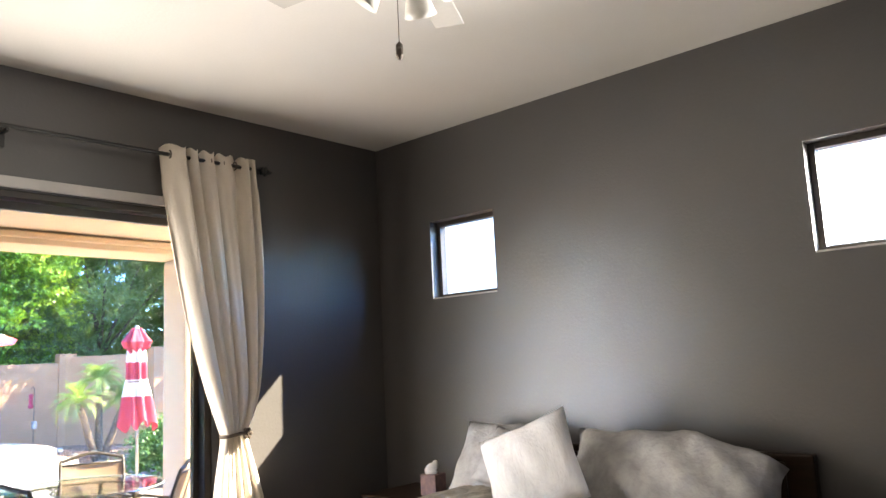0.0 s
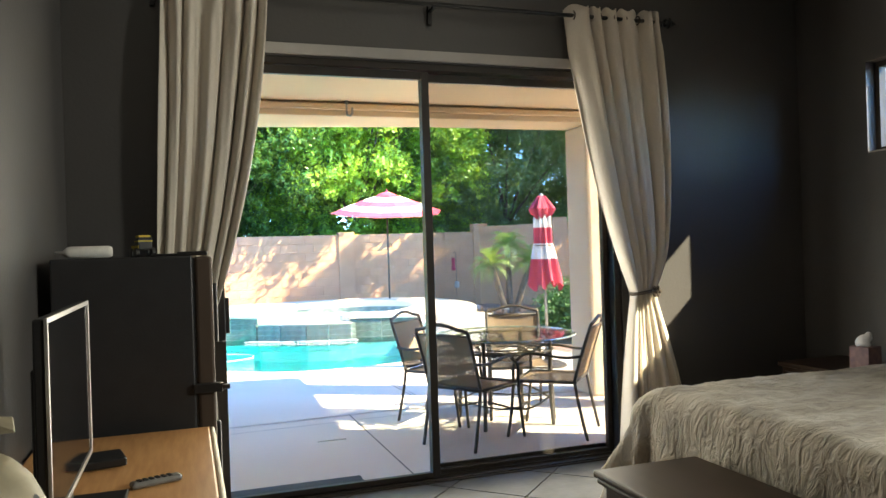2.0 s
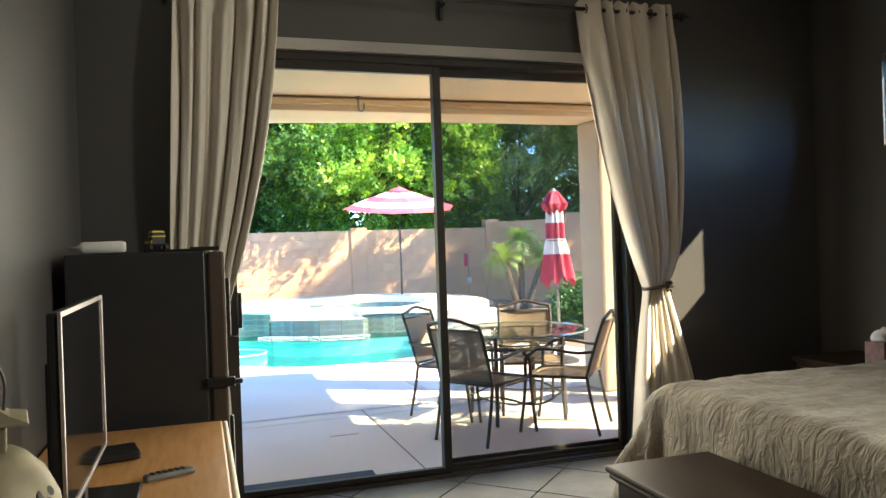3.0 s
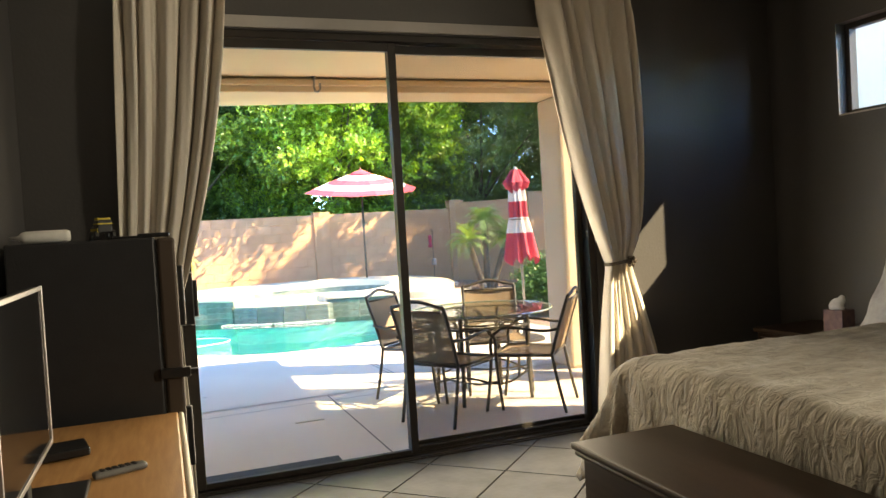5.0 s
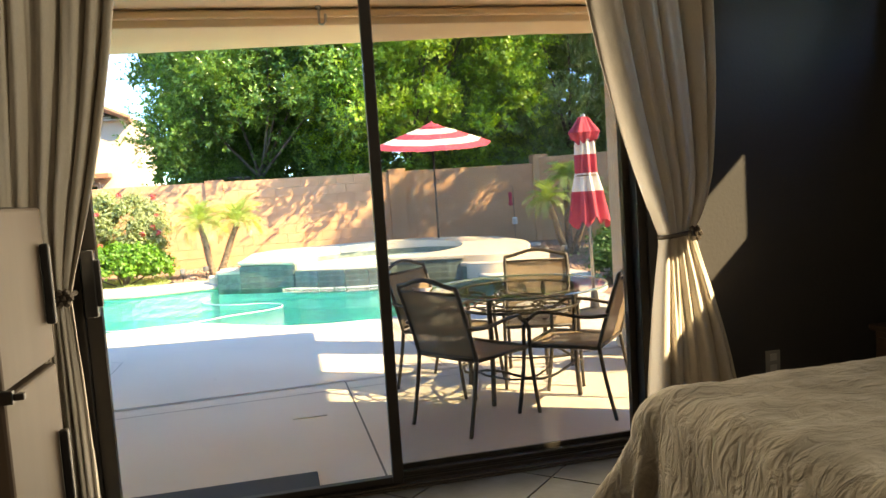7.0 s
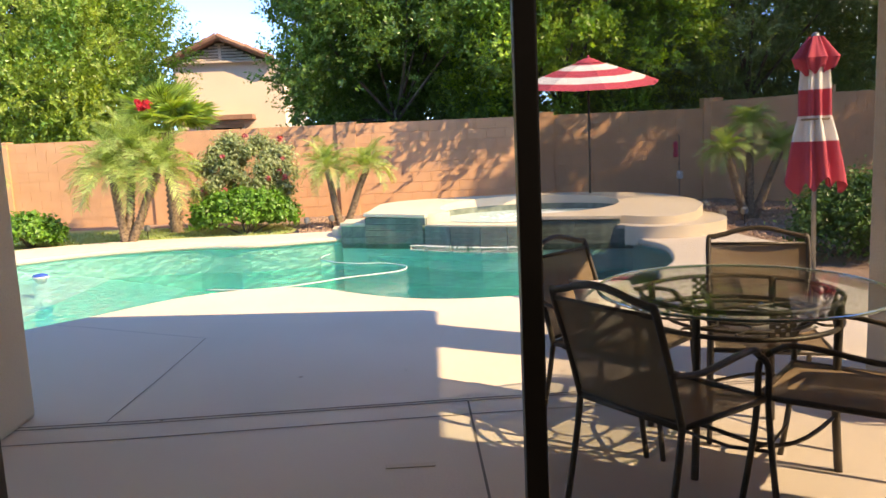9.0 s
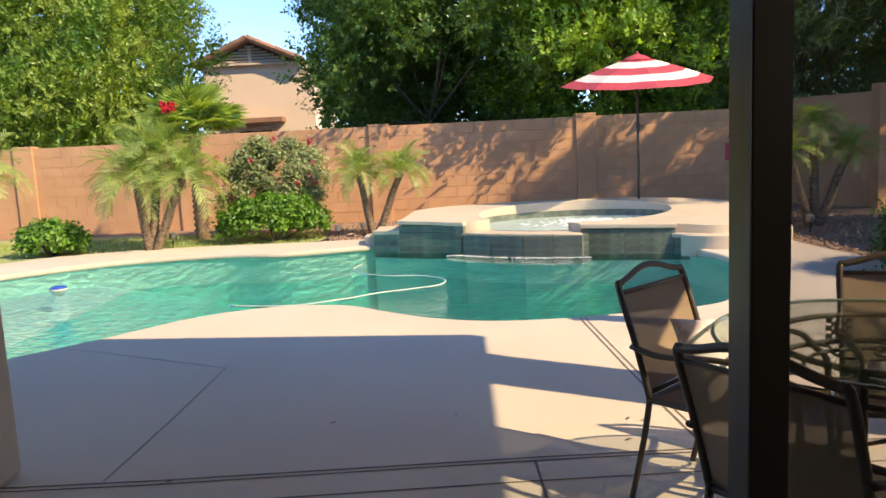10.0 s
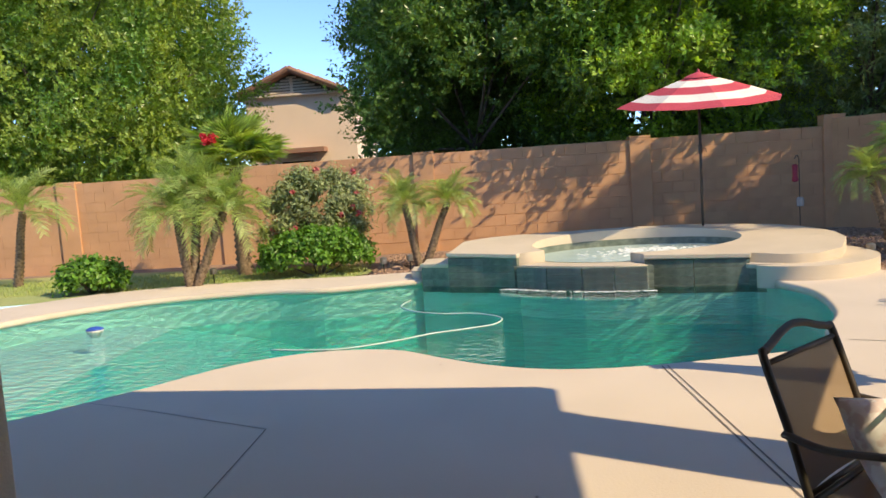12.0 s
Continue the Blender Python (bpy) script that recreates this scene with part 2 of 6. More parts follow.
M["pillow_grey"] = mat("grey_pillow_plush", (0.40, 0.39, 0.39), 0.95, colour2=(0.29, 0.285, 0.285), scale=9, bump=0.008, bump_scale=30)
M["dark_wood"] = mat("espresso_wood", (0.030, 0.017, 0.011), 0.38, spec=0.16, colour2=(0.020, 0.012, 0.008), scale=4, stretch=(14, 1, 14), bump=0.0004, bump_scale=30, fine=0.15)
M["pine"] = mat("honey_pine", (0.50, 0.27, 0.11), 0.38, colour2=(0.40, 0.20, 0.075), scale=5, stretch=(9, 1, 9), fine=0.12, bump=0.0003, bump_scale=40)
M["cream_paint"] = mat("cream_paint", (0.62, 0.54, 0.40), 0.5, scale=5)
M["fridge"] = mat("black_textured_steel", (0.018, 0.018, 0.02), 0.45, scale=12, bump=0.0006, bump_scale=150)
M["fridge_door"] = mat("brushed_door_steel", (0.075, 0.055, 0.042), 0.55, metal=0.2, spec=0.25, scale=8, stretch=(1, 1, 0.1), fine=0.06)
M["black"] = mat("black_plastic", (0.012, 0.012, 0.013), 0.35, scale=10)
M["tv_glass"] = mat("black_screen_glass", (0.008, 0.008, 0.009), 0.08, scale=2, fine=0.02)
M["silver"] = mat("silver_trim", (0.62, 0.60, 0.58), 0.3, metal=0.9)
M["olive_metal"] = mat("olive_painted_tin", (0.22, 0.19, 0.12), 0.55, metal=0.2, colour2=(0.15, 0.125, 0.08), scale=14, fine=0.15)
M["white_plastic"] = mat("white_plastic", (0.72, 0.70, 0.66), 0.45)
M["cushion_print"] = mat("rose_leaf_print", (0.80, 0.75, 0.74), 0.9, colour2=(0.68, 0.56, 0.55), scale=20, detail=2.0, mix=(0.55, 0.60), bump=0.001, bump_scale=150)
M["house_wall"] = mat("far_house_stucco", (0.80, 0.62, 0.46), 0.95, colour2=(0.74, 0.57, 0.42), scale=0.8, fine=0.05)
M["roof_tile"] = mat("clay_roof_tile", (0.36, 0.19, 0.12), 0.9, colour2=(0.28, 0.15, 0.10), scale=3, random=0.2)
M["house_slat"] = mat("far_house_slat", (0.66, 0.54, 0.42), 0.9)
M["terracotta"] = mat("terracotta", (0.42, 0.22, 0.11), 0.8, colour2=(0.34, 0.17, 0.085), scale=8)
M["rock"] = mat("garden_rock", (0.40, 0.26, 0.185), 0.95, colour2=(0.27, 0.17, 0.125), scale=9, island=True, random=0.35, bump=0.004, bump_scale=40)
M["pale_rock"] = mat("pale_rock", (0.55, 0.50, 0.45), 0.95, scale=9, bump=0.004)
M["rubber"] = mat("dark_rubber_mat", (0.05, 0.05, 0.055), 0.85, scale=20, bump=0.002, bump_scale=120)
M["yellow"] = mat("yellow_plastic", (0.55, 0.42, 0.03), 0.45)
M["blue"] = mat("blue_plastic", (0.03, 0.10, 0.5), 0.4)
M["hose"] = mat("pale_hose", (0.45, 0.60, 0.56), 0.5)
M["skimmer"] = mat("flowered_tissue_card", (0.22, 0.13, 0.12), 0.7, colour2=(0.13, 0.08, 0.09), scale=25)
M["bulb_glass"] = mat("frosted_shade", (0.80, 0.78, 0.74), 0.3)


# ---- building helpers ----
def mesh_ob(name, bm, material, smooth=False):
    me = bpy.data.meshes.new(name)
    bm.to_mesh(me)
    bm.free()
    for m in (material if isinstance(material, (list, tuple)) else [material]):
        me.materials.append(m)
    if smooth:
        me.polygons.foreach_set("use_smooth", [True] * len(me.polygons))
    return new(name, me)


def part(name, bm, material, parent, label="", smooth=False):
    ob = mesh_ob(name, bm, material, smooth)
    ob.parent = parent
    if label:
        ob["label"] = label
    return ob


def thing(name, at, rz=0.0, label="", category="", group="", kind=""):
    ob = new(name)
    ob.empty_display_size = 0.1
    ob.matrix_world = pose(*at, 0, 0, rz)
    return tagged(ob, label, category, group, kind)


def box(bm, lo, hi, bevel=0.0, seg=2, m=None):
    lo, hi = Vector(lo), Vector(hi)
    made = bmesh.ops.create_cube(bm, size=1.0)["verts"]
    for v in made:
        v.co = Vector(((lo[i] + hi[i]) / 2 + v.co[i] * (hi[i] - lo[i]) for i in range(3)))
    if bevel:
        edges = list({e for v in made for e in v.link_edges})
        geo = bmesh.ops.bevel(bm, geom=edges, offset=bevel, segments=seg, profile=0.5, affect="EDGES")
        made = list({v for f in geo["faces"] for v in f.verts} | {v for v in made if v.is_valid})
    if m is not None:
        bmesh.ops.transform(bm, matrix=m, verts=[v for v in made if v.is_valid])
    return made


def boxes(*specs, bevel=0.0):
    bm = bmesh.new()
    for lo, hi in specs:
        box(bm, lo, hi, bevel)
    return bm


def tube(bm, pts, r, seg=8, closed=False, flat=1.0):
    """A round bar along points; r: one radius or one a point."""
    pts = [Vector(p) for p in pts]
    n = len(pts)
    rs = r if isinstance(r, (list, tuple)) else [r] * n
    rings = []
    up = None
    for i, p in enumerate(pts):
        a = pts[(i - 1) % n] if (closed or i) else pts[0]
        b = pts[(i + 1) % n] if (closed or i < n - 1) else pts[-1]
        d = (b - a).normalized()
        if up is None:
            up = Vector((0, 0, 1)) if abs(d.z) < 0.9 else Vector((1, 0, 0))
        s = d.cross(up)
        if s.length < 1e-4:
            s = d.orthogonal()
        s.normalize()
        up = s.cross(d).normalized()
        rings.append([bm.verts.new(p + (s * math.cos(2 * math.pi * k / seg) + up * math.sin(2 * math.pi * k / seg) * flat) * rs[i]) for k in range(seg)])
    for i in range(n if closed else n - 1):
        A, B = rings[i], rings[(i + 1) % n]
        for k in range(seg):
            bm.faces.new((A[k], A[(k + 1) % seg], B[(k + 1) % seg], B[k]))
    if not closed:
        bm.faces.new(rings[0][::-1])
        bm.faces.new(rings[-1])
    return rings


def lathe(bm, profile, at=(0, 0, 0), seg=24, squash=1.0):
    rings = []
    for r, z in profile:
        rings.append([bm.verts.new((at[0] + r * math.cos(2 * math.pi * k / seg), at[1] + r * squash * math.sin(2 * math.pi * k / seg), at[2] + z)) for k in range(seg)])
    for A, B in zip(rings, rings[1:]):
        for k in range(seg):
            bm.faces.new((A[k], A[(k + 1) % seg], B[(k + 1) % seg], B[k]))
    bm.faces.new(rings[0][::-1])
    bm.faces.new(rings[-1])


def spline(pts, per=6, closed=True):
    """Points on a smooth curve through pts (Catmull-Rom)."""
    P = [Vector(p) for p in pts]
    n, out = len(P), []
    for i in range(n if closed else n - 1):
        if closed:
            a, b, c, d = P[i - 1], P[i], P[(i + 1) % n], P[(i + 2) % n]
        else:
            a, b, c, d = P[max(i - 1, 0)], P[i], P[i + 1], P[min(i + 2, n - 1)]
        for k in range(per):
            t = k / per
            out.append(0.5 * (2 * b + (c - a) * t + (2 * a - 5 * b + 4 * c - d) * t * t + (3 * b - a - 3 * c + d) * t ** 3))
    if not closed:
        out.append(P[-1])
    return out


def sheet(name, outlines, z, material, thick=0.0):
    """A flat sheet with holes (the outlines after the first), its top at z."""
    cu = bpy.data.curves.new(name, "CURVE")
    cu.dimensions, cu.fill_mode = "2D", "BOTH" if thick else "FRONT"
    cu.extrude = thick / 2
    for line in outlines:
        s = cu.splines.new("POLY")
        s.points.add(len(line) - 1)
        for p, q in zip(s.points, line):
            p.co = (q[0], q[1], 0, 1)
        s.use_cyclic_u = True
    tmp = bpy.data.objects.new(name + "_curve", cu)
    scene.collection.objects.link(tmp)
    me = bpy.data.meshes.new_from_object(tmp.evaluated_get(bpy.context.evaluated_depsgraph_get()))
    bpy.data.objects.remove(tmp)
    bpy.data.curves.remove(cu)
    me.name = name
    me.materials.clear()
    me.materials.append(material)
    ob = new(name, me)
    ob.location.z = z - thick / 2
    return ob


def ribbon(bm, line, z0, z1, closed=True, flip=False):
    """A standing strip along a line, from z0 to z1."""
    low = [bm.verts.new((p[0], p[1], z0)) for p in line]
    top = [bm.verts.new((p[0], p[1], z1)) for p in line]
    n = len(line)
    for i in range(n if closed else n - 1):
        j = (i + 1) % n
        q = (low[i], low[j], top[j], top[i])
        bm.faces.new(q[::-1] if flip else q)


def leaves(name, centres, radii, count, size, material, parent, seed=0, flatten=1.0, slim=0.5, label="", shag=0.52):
    """Many small leaves round clump centres, as one mesh of loose leaf blades (each folded along its rib)."""
    rng = np.random.default_rng(seed)
    C, R = np.array(centres, float), np.array(radii, float)
    w = R ** 2
    pick = rng.choice(len(C), count, p=w / w.sum())
    d = rng.normal(size=(count, 3))
    d /= np.linalg.norm(d, axis=1)[:, None]
    rad = R[pick] * np.abs(rng.normal(0.0, shag, count)) ** 0.8
    d[:, 2] *= flatten
    P = C[pick] + d * rad[:, None]
    n = 0.75 * d + rng.normal(size=(count, 3)) * 0.5 + np.array([0.1, -0.15, 0.5])
    n /= np.linalg.norm(n, axis=1)[:, None]
    u = np.cross(n, rng.normal(size=(count, 3)))
    u /= np.linalg.norm(u, axis=1)[:, None]
    v = np.cross(n, u)
    s = size * (0.6 + 0.8 * rng.random(count))[:, None]
    tip, base = P + u * s, P - u * s
    lft, rgt = P + v * s * slim + n * s * 0.15, P - v * s * slim + n * s * 0.15
    V = np.stack([base, rgt, tip, lft], 1).reshape(-1, 3)
    F = np.arange(count * 4).reshape(-1, 4)
    tris = np.concatenate([F[:, [0, 1, 2]], F[:, [0, 2, 3]]])
    me = bpy.data.meshes.new(name)
    me.from_pydata(V.tolist(), [], tris.tolist())
    me.materials.append(material)
    ob = new(name, me)
    ob.parent = parent
    if label:
        ob["label"] = label
    return ob


def shoots(name, centres, radii, count, size, material, parent, seed=0, flatten=1.0, slim=0.5, per=13):
    """A crown of leafy shoots: each clump sends out thin twigs with leaves set along them, as one mesh of loose leaf blades."""
    rng = np.random.default_rng(seed)
    C, R = np.array(centres, float), np.array(radii, float)
    n = count // per
    w = R ** 2
    pick = rng.choice(len(C), n, p=w / w.sum())
    d = rng.normal(size=(n, 3))
    d[:, 2] *= flatten
    d /= np.linalg.norm(d, axis=1)[:, None]
    base = C[pick] + d * (R[pick] * rng.uniform(0.15, 0.75, n))[:, None]
    way = 0.75 * d + rng.normal(size=(n, 3)) * 0.3 + np.array([0.0, 0.0, 0.42])
    way /= np.linalg.norm(way, axis=1)[:, None]
    long = R[pick] * rng.uniform(0.35, 0.85, n)
    k = np.repeat(np.arange(n), per)
    m = len(k)
    t = np.tile((np.arange(per) + 0.5) / per, n) + rng.uniform(-0.04, 0.04, m)
    side = np.cross(way[k], rng.normal(size=(m, 3)))
    side /= np.linalg.norm(side, axis=1)[:, None]
    u = side * 0.85 + way[k] * 0.55
    u /= np.linalg.norm(u, axis=1)[:, None]
    s = size * (0.65 + 0.7 * rng.random(m))[:, None]
    P = base[k] + way[k] * (t * long[k])[:, None] + u * s * 1.1
    nrm = np.cross(u, np.cross(way[k], u)) + rng.normal(size=(m, 3)) * 0.35
    v = np.cross(nrm, u)
    v /= np.linalg.norm(v, axis=1)[:, None]
    nn = np.cross(u, v)
    tip, root = P + u * s, P - u * s
    lft, rgt = P + v * s * slim + nn * s * 0.15, P - v * s * slim + nn * s * 0.15
    V = np.stack([root, rgt, tip, lft], 1).reshape(-1, 3)
    F = np.arange(m * 4).reshape(-1, 4)
    me = bpy.data.meshes.new(name)
    me.from_pydata(V.tolist(), [], np.concatenate([F[:, [0, 1, 2]], F[:, [0, 2, 3]]]).tolist())
    me.materials.append(material)
    ob = new(name, me)
    ob.parent = parent
    return ob


# ---- the room ----
XL, XR, YB, CEIL = -1.87, 2.75, -5.6, 3.10
WT = 0.15                                  # wall thickness
DL, DR, DZ = -1.23, 1.29, 2.43             # door opening: sides and height
PZ = -0.095                                # level of the patio
WIN_Y, WIN_Z = ((-1.14, -0.55), (-3.74, -3.15)), (1.87, 2.44)

bm = boxes(((XL - WT, 0, -0.3), (DL, WT, CEIL + 0.3)), ((DR, 0, -0.3), (XR + WT, WT, CEIL + 0.3)), ((DL, 0, DZ), (DR, WT, CEIL + 0.3)))
tagged(mesh_ob("wall_north", bm, M["wall_dark"]), "charcoal painted wall round the sliding glass door", "wall", kind="structure")
y0, y1 = WIN_Y[1][0], WIN_Y[0][1]
bm = boxes(((XR, YB, -0.3), (XR + WT, 0, WIN_Z[0])), ((XR, YB, WIN_Z[1]), (XR + WT, 0, CEIL + 0.3)),
           ((XR, YB, WIN_Z[0]), (XR + WT, WIN_Y[1][0], WIN_Z[1])), ((XR, WIN_Y[1][1], WIN_Z[0]), (XR + WT, WIN_Y[0][0], WIN_Z[1])),
           ((XR, WIN_Y[0][1], WIN_Z[0]), (XR + WT, 0, WIN_Z[1])))
tagged(mesh_ob("wall_east", bm, M["wall_dark"]), "charcoal painted wall with two small square windows", "wall", kind="structure")
tagged(mesh_ob("wall_west", boxes(((XL - WT, YB, -0.3), (XL, 0, CEIL + 0.3))), M["wall_dark"]), "charcoal painted wall behind the dresser", "wall", kind="structure")
tagged(mesh_ob("wall_south", boxes(((XL - WT, YB - WT, -0.3), (XR + WT, YB, CEIL + 0.3))), M["wall_dark"]), "plain charcoal painted back wall", "wall", kind="structure")
tagged(mesh_ob("ceiling", boxes(((XL, YB, CEIL), (XR, 0, CEIL + 0.12))), M["ceiling"]), "white painted flat ceiling", "ceiling", kind="structure")
floor = tagged(mesh_ob("floor", boxes(((XL, YB, -0.2), (XR, 0, -0.006))), M["grout"]), "dark stone tile floor laid diagonally", "floor", kind="structure")
tagged(mesh_ob("threshold", boxes(((DL, 0, -0.2), (DR, WT + 0.02, 0.006)), bevel=0.003), M["bronze"]), "dark bronze aluminium door sill", "sill", kind="structure")
# outside skin of the house
bm = boxes(((-12, WT, -0.3), (DL - 0.01, WT + 0.03, 3.3)), ((DR + 0.01, WT, -0.3), (XR + WT, WT + 0.03, 3.3)), ((DL - 0.01, WT, DZ), (DR + 0.01, WT + 0.03, 3.3)), ((-12, 0.02, -0.3), (XL - WT - 0.002, WT, 3.3)))
tagged(mesh_ob("house_facade", bm, M["stucco_out"]), "tan stucco outside wall of the house", "wall", kind="structure")
tagged(mesh_ob("house_roof", boxes(((XL - WT, YB - WT, CEIL + 0.3), (XR + WT, WT, CEIL + 0.42))), M["stucco_out"]), "flat roof slab over the bedroom", "roof", kind="structure")
tagged(mesh_ob("trim", boxes(((DL - 0.02, -0.022, 2.437), (DR + 0.02, -0.002, 2.497)), bevel=0.003), M["trim_light"]), "pale grey trim board over the door", "trim", kind="structure")

# ---- the sliding door ----
door = thing("sliding_glass_door", (0, 0.05, 0), label="bronze framed sliding glass patio door, closed, with insect screen", category="door", kind="structure")
fz0, fz1 = 0.016, 2.39
part("door_frame", boxes(((DL, -0.04, 0.0), (DL + 0.045, 0.09, DZ)), ((DR - 0.045, -0.04, 0.0), (DR, 0.09, DZ)), ((DL + 0.045, -0.04, fz1), (DR - 0.045, 0.09, DZ)), ((DL + 0.045, -0.04, 0.006), (DR - 0.045, 0.09, fz0)), bevel=0.004), M["bronze"], door)
part("track", boxes(((DL + 0.045, 0.022, fz0), (DR - 0.045, 0.026, fz0 + 0.015)), ((0.06, -0.004, fz0), (DR - 0.045, 0.004, fz0 + 0.015))), M["bronze"], door)


def panel(name, x0, x1, y, wl, wr):
    p = part(name, boxes(((x0, y - 0.02, fz0 + 0.005), (x0 + wl, y + 0.02, fz1 - 0.004)), ((x1 - wr, y - 0.02, fz0 + 0.005), (x1, y + 0.02, fz1 - 0.004)),
                         ((x0 + wl, y - 0.018, fz0 + 0.005), (x1 - wr, y + 0.018, fz0 + 0.035)), ((x0 + wl, y - 0.018, fz1 - 0.05), (x1 - wr, y + 0.018, fz1 - 0.004)), bevel=0.003), M["bronze"], door)
    g = part("pane", boxes(((x0 + wl, y - 0.003, fz0 + 0.035), (x1 - wr, y + 0.003, fz1 - 0.05))), M["glass"], p)
    g.visible_shadow = False
    return p


slide = panel("sliding_panel", DL + 0.046, 0.056, 0.0, 0.06, 0.046)
panel("fixed_panel", 0.018, DR - 0.046, 0.048, 0.048, 0.035)
part("door_handle", boxes(((DL + 0.055, -0.075, 0.90), (DL + 0.105, -0.02, 1.17)), ((DL + 0.10, -0.07, 0.94), (DL + 0.125, -0.045, 1.13)), bevel=0.006), M["black"], slide, "black pull handle")
scr = part("insect_screen", boxes(((0.03, 0.073, fz0 + 0.03), (0.055, 0.086, fz1 - 0.02)), ((DR - 0.07, 0.073, fz0 + 0.03), (DR - 0.046, 0.086, fz1 - 0.02)), ((0.055, 0.073, fz0 + 0.03), (DR - 0.07, 0.086, fz0 + 0.055)), ((0.055, 0.073, fz1 - 0.045), (DR - 0.07, 0.086, fz1 - 0.02)), bevel=0.002), M["bronze"], door)
part("mesh", boxes(((0.055, 0.078, fz0 + 0.055), (DR - 0.07, 0.080, fz1 - 0.045))), M["screen"], scr, "fine dark insect mesh")

# ---- the two small windows ----
for i, (a, b) in enumerate(WIN_Y):
    w = thing(f"window_{i + 1}", (XR + 0.10, (a + b) / 2, WIN_Z[0]), label="small square window deep in the charcoal wall", category="window", kind="structure")
    h, k = (b - a) / 2, WIN_Z[1] - WIN_Z[0]
    part("window_frame", boxes(((-0.03, -h, 0), (0.03, -h + 0.035, k)), ((-0.03, h - 0.035, 0), (0.03, h, k)), ((-0.03, -h + 0.035, 0), (0.03, h - 0.035, 0.035)), ((-0.03, -h + 0.035, k - 0.035), (0.03, h - 0.035, k)), bevel=0.003), M["bronze"], w)
    g = part("pane", boxes(((-0.003, -h + 0.035, 0.035), (0.003, h - 0.035, k - 0.035))), M["glass"], w)
    g.visible_shadow = False
    part("window_sill", boxes(((-0.099, -h + 0.001, 0.0005), (-0.031, h - 0.001, 0.010))), M["trim_light"], w)

# ---- patio cover ----
cover = thing("patio_cover", (0, 0, 0), label="tan stucco patio cover on square columns", category="patio cover", kind="structure")
bm = bmesh.new()
line = [(-9.0, WT + 0.04), (2.72, WT + 0.04), (2.77, 3.04), (-9.0, 4.64)]
lo = [bm.verts.new((x, y, 2.62)) for x, y in line]
hi = [bm.verts.new((x, y, 2.74)) for x, y in line]
bm.faces.new(lo[::-1])
bm.faces.new(hi)
for i in range(4):
    j = (i + 1) % 4
    bm.faces.new((lo[i], lo[j], hi[j], hi[i]))
part("roof", bm, M["soffit"], cover)
part("beam", boxes(((-9.0, 2.13, 2.5), (2.75, 2.58, 2.618)), bevel=0.012), M["soffit"], cover)
part("moulding", boxes(((-9.0, 2.09, 2.55), (2.75, 2.128, 2.60)), bevel=0.01), M["soffit"], cover)
for x in (2.30, -2.82):
    part("column", boxes(((x, 2.15, PZ), (x + 0.45, 2.57, 2.499)), bevel=0.03), M["stucco_out"], cover, "rough tan stucco column")
bm = bmesh.new()
tube(bm, [(0, 2.085, 2.60), (0, 2.085, 2.53), (0.0, 2.07, 2.50), (0.02, 2.05, 2.49), (0.04, 2.05, 2.51), (0.04, 2.05, 2.56)], 0.009)
lathe(bm, [(0.02, 0), (0.02, 0.02)], (0, 2.083, 2.60), 10)
tagged(mesh_ob("ceiling_hook", bm, M["steel"]), "small metal hook under the patio beam", "hook")

# ---- pool, patio and ground ----
POOL = spline([(-6.3, 5.2), (-5.2, 4.0), (-4.1, 4.35), (-3.3, 5.08), (-2.65, 5.85), (-2.0, 6.17), (-1.35, 6.1), (-0.9, 5.72), (-0.5, 5.40), (0.0, 5.19), (0.6, 5.17),
               (1.35, 5.30), (1.85, 5.42), (2.17, 5.70), (2.27, 6.05), (2.66, 6.75), (2.91, 7.8), (2.80, 8.55), (2.62, 9.02), (2.0, 9.25), (1.43, 9.42), (0.65, 9.62),
               (-0.09, 9.95), (-0.98, 10.45), (-1.40, 10.50), (-2.1, 10.33), (-2.85, 10.15), (-3.7, 10.35), (-4.6, 10.25), (-5.5, 9.95), (-6.45, 9.1), (-6.9, 7.9), (-6.8, 6.4)], 5)
PATIO = [(-12, WT + 0.03), (3.7, WT + 0.03)] + [tuple(p) for p in [Vector(q).to_2d() for q in spline([(3.6, 4.6, 0), (3.5, 5.4, 0), (3.87, 6.04, 0), (4.25, 7.2, 0), (4.15, 8.2, 0), (4.1, 9.3, 0), (3.9, 10.2, 0)], 5, False)]] \
    + [(1.5, 11.3), (-1.3, 11.35), (-2.6, 11.25), (-3.9, 11.35), (-5.2, 11.35), (-6.5, 10.95), (-7.4, 10.0), (-8.0, 8.0), (-12, 7.0)]
pool2 = [(p.x, p.y) for p in POOL]
tagged(sheet("patio", [PATIO, pool2], PZ, M["patio"], 0.09), "pale textured concrete pool deck", "patio", kind="structure")
big = [(-400, -400), (400, -400), (400, 400), (-400, 400)]
hole = [(-8.2, 3.6), (3.0, 3.6), (3.0, 10.8), (-8.2, 10.8)]
tagged(sheet("ground", [big, hole], PZ - 0.03, M["ground"]), "brown gravel and earth ground", "ground", kind="structure")
lawn = [(p.x, p.y) for p in spline([(-14, 10.2), (-7.5, 10.3), (-6.5, 11.0), (-5.2, 11.38), (-3.9, 11.38), (-2.7, 11.3), (-2.4, 11.9), (-3.0, 12.8), (-5, 13.4), (-9, 14.0), (-14, 14.0)], 4)]
tagged(sheet("lawn", [lawn], PZ - 0.012, M["grass"]), "short green lawn behind the pool", "lawn", kind="structure")

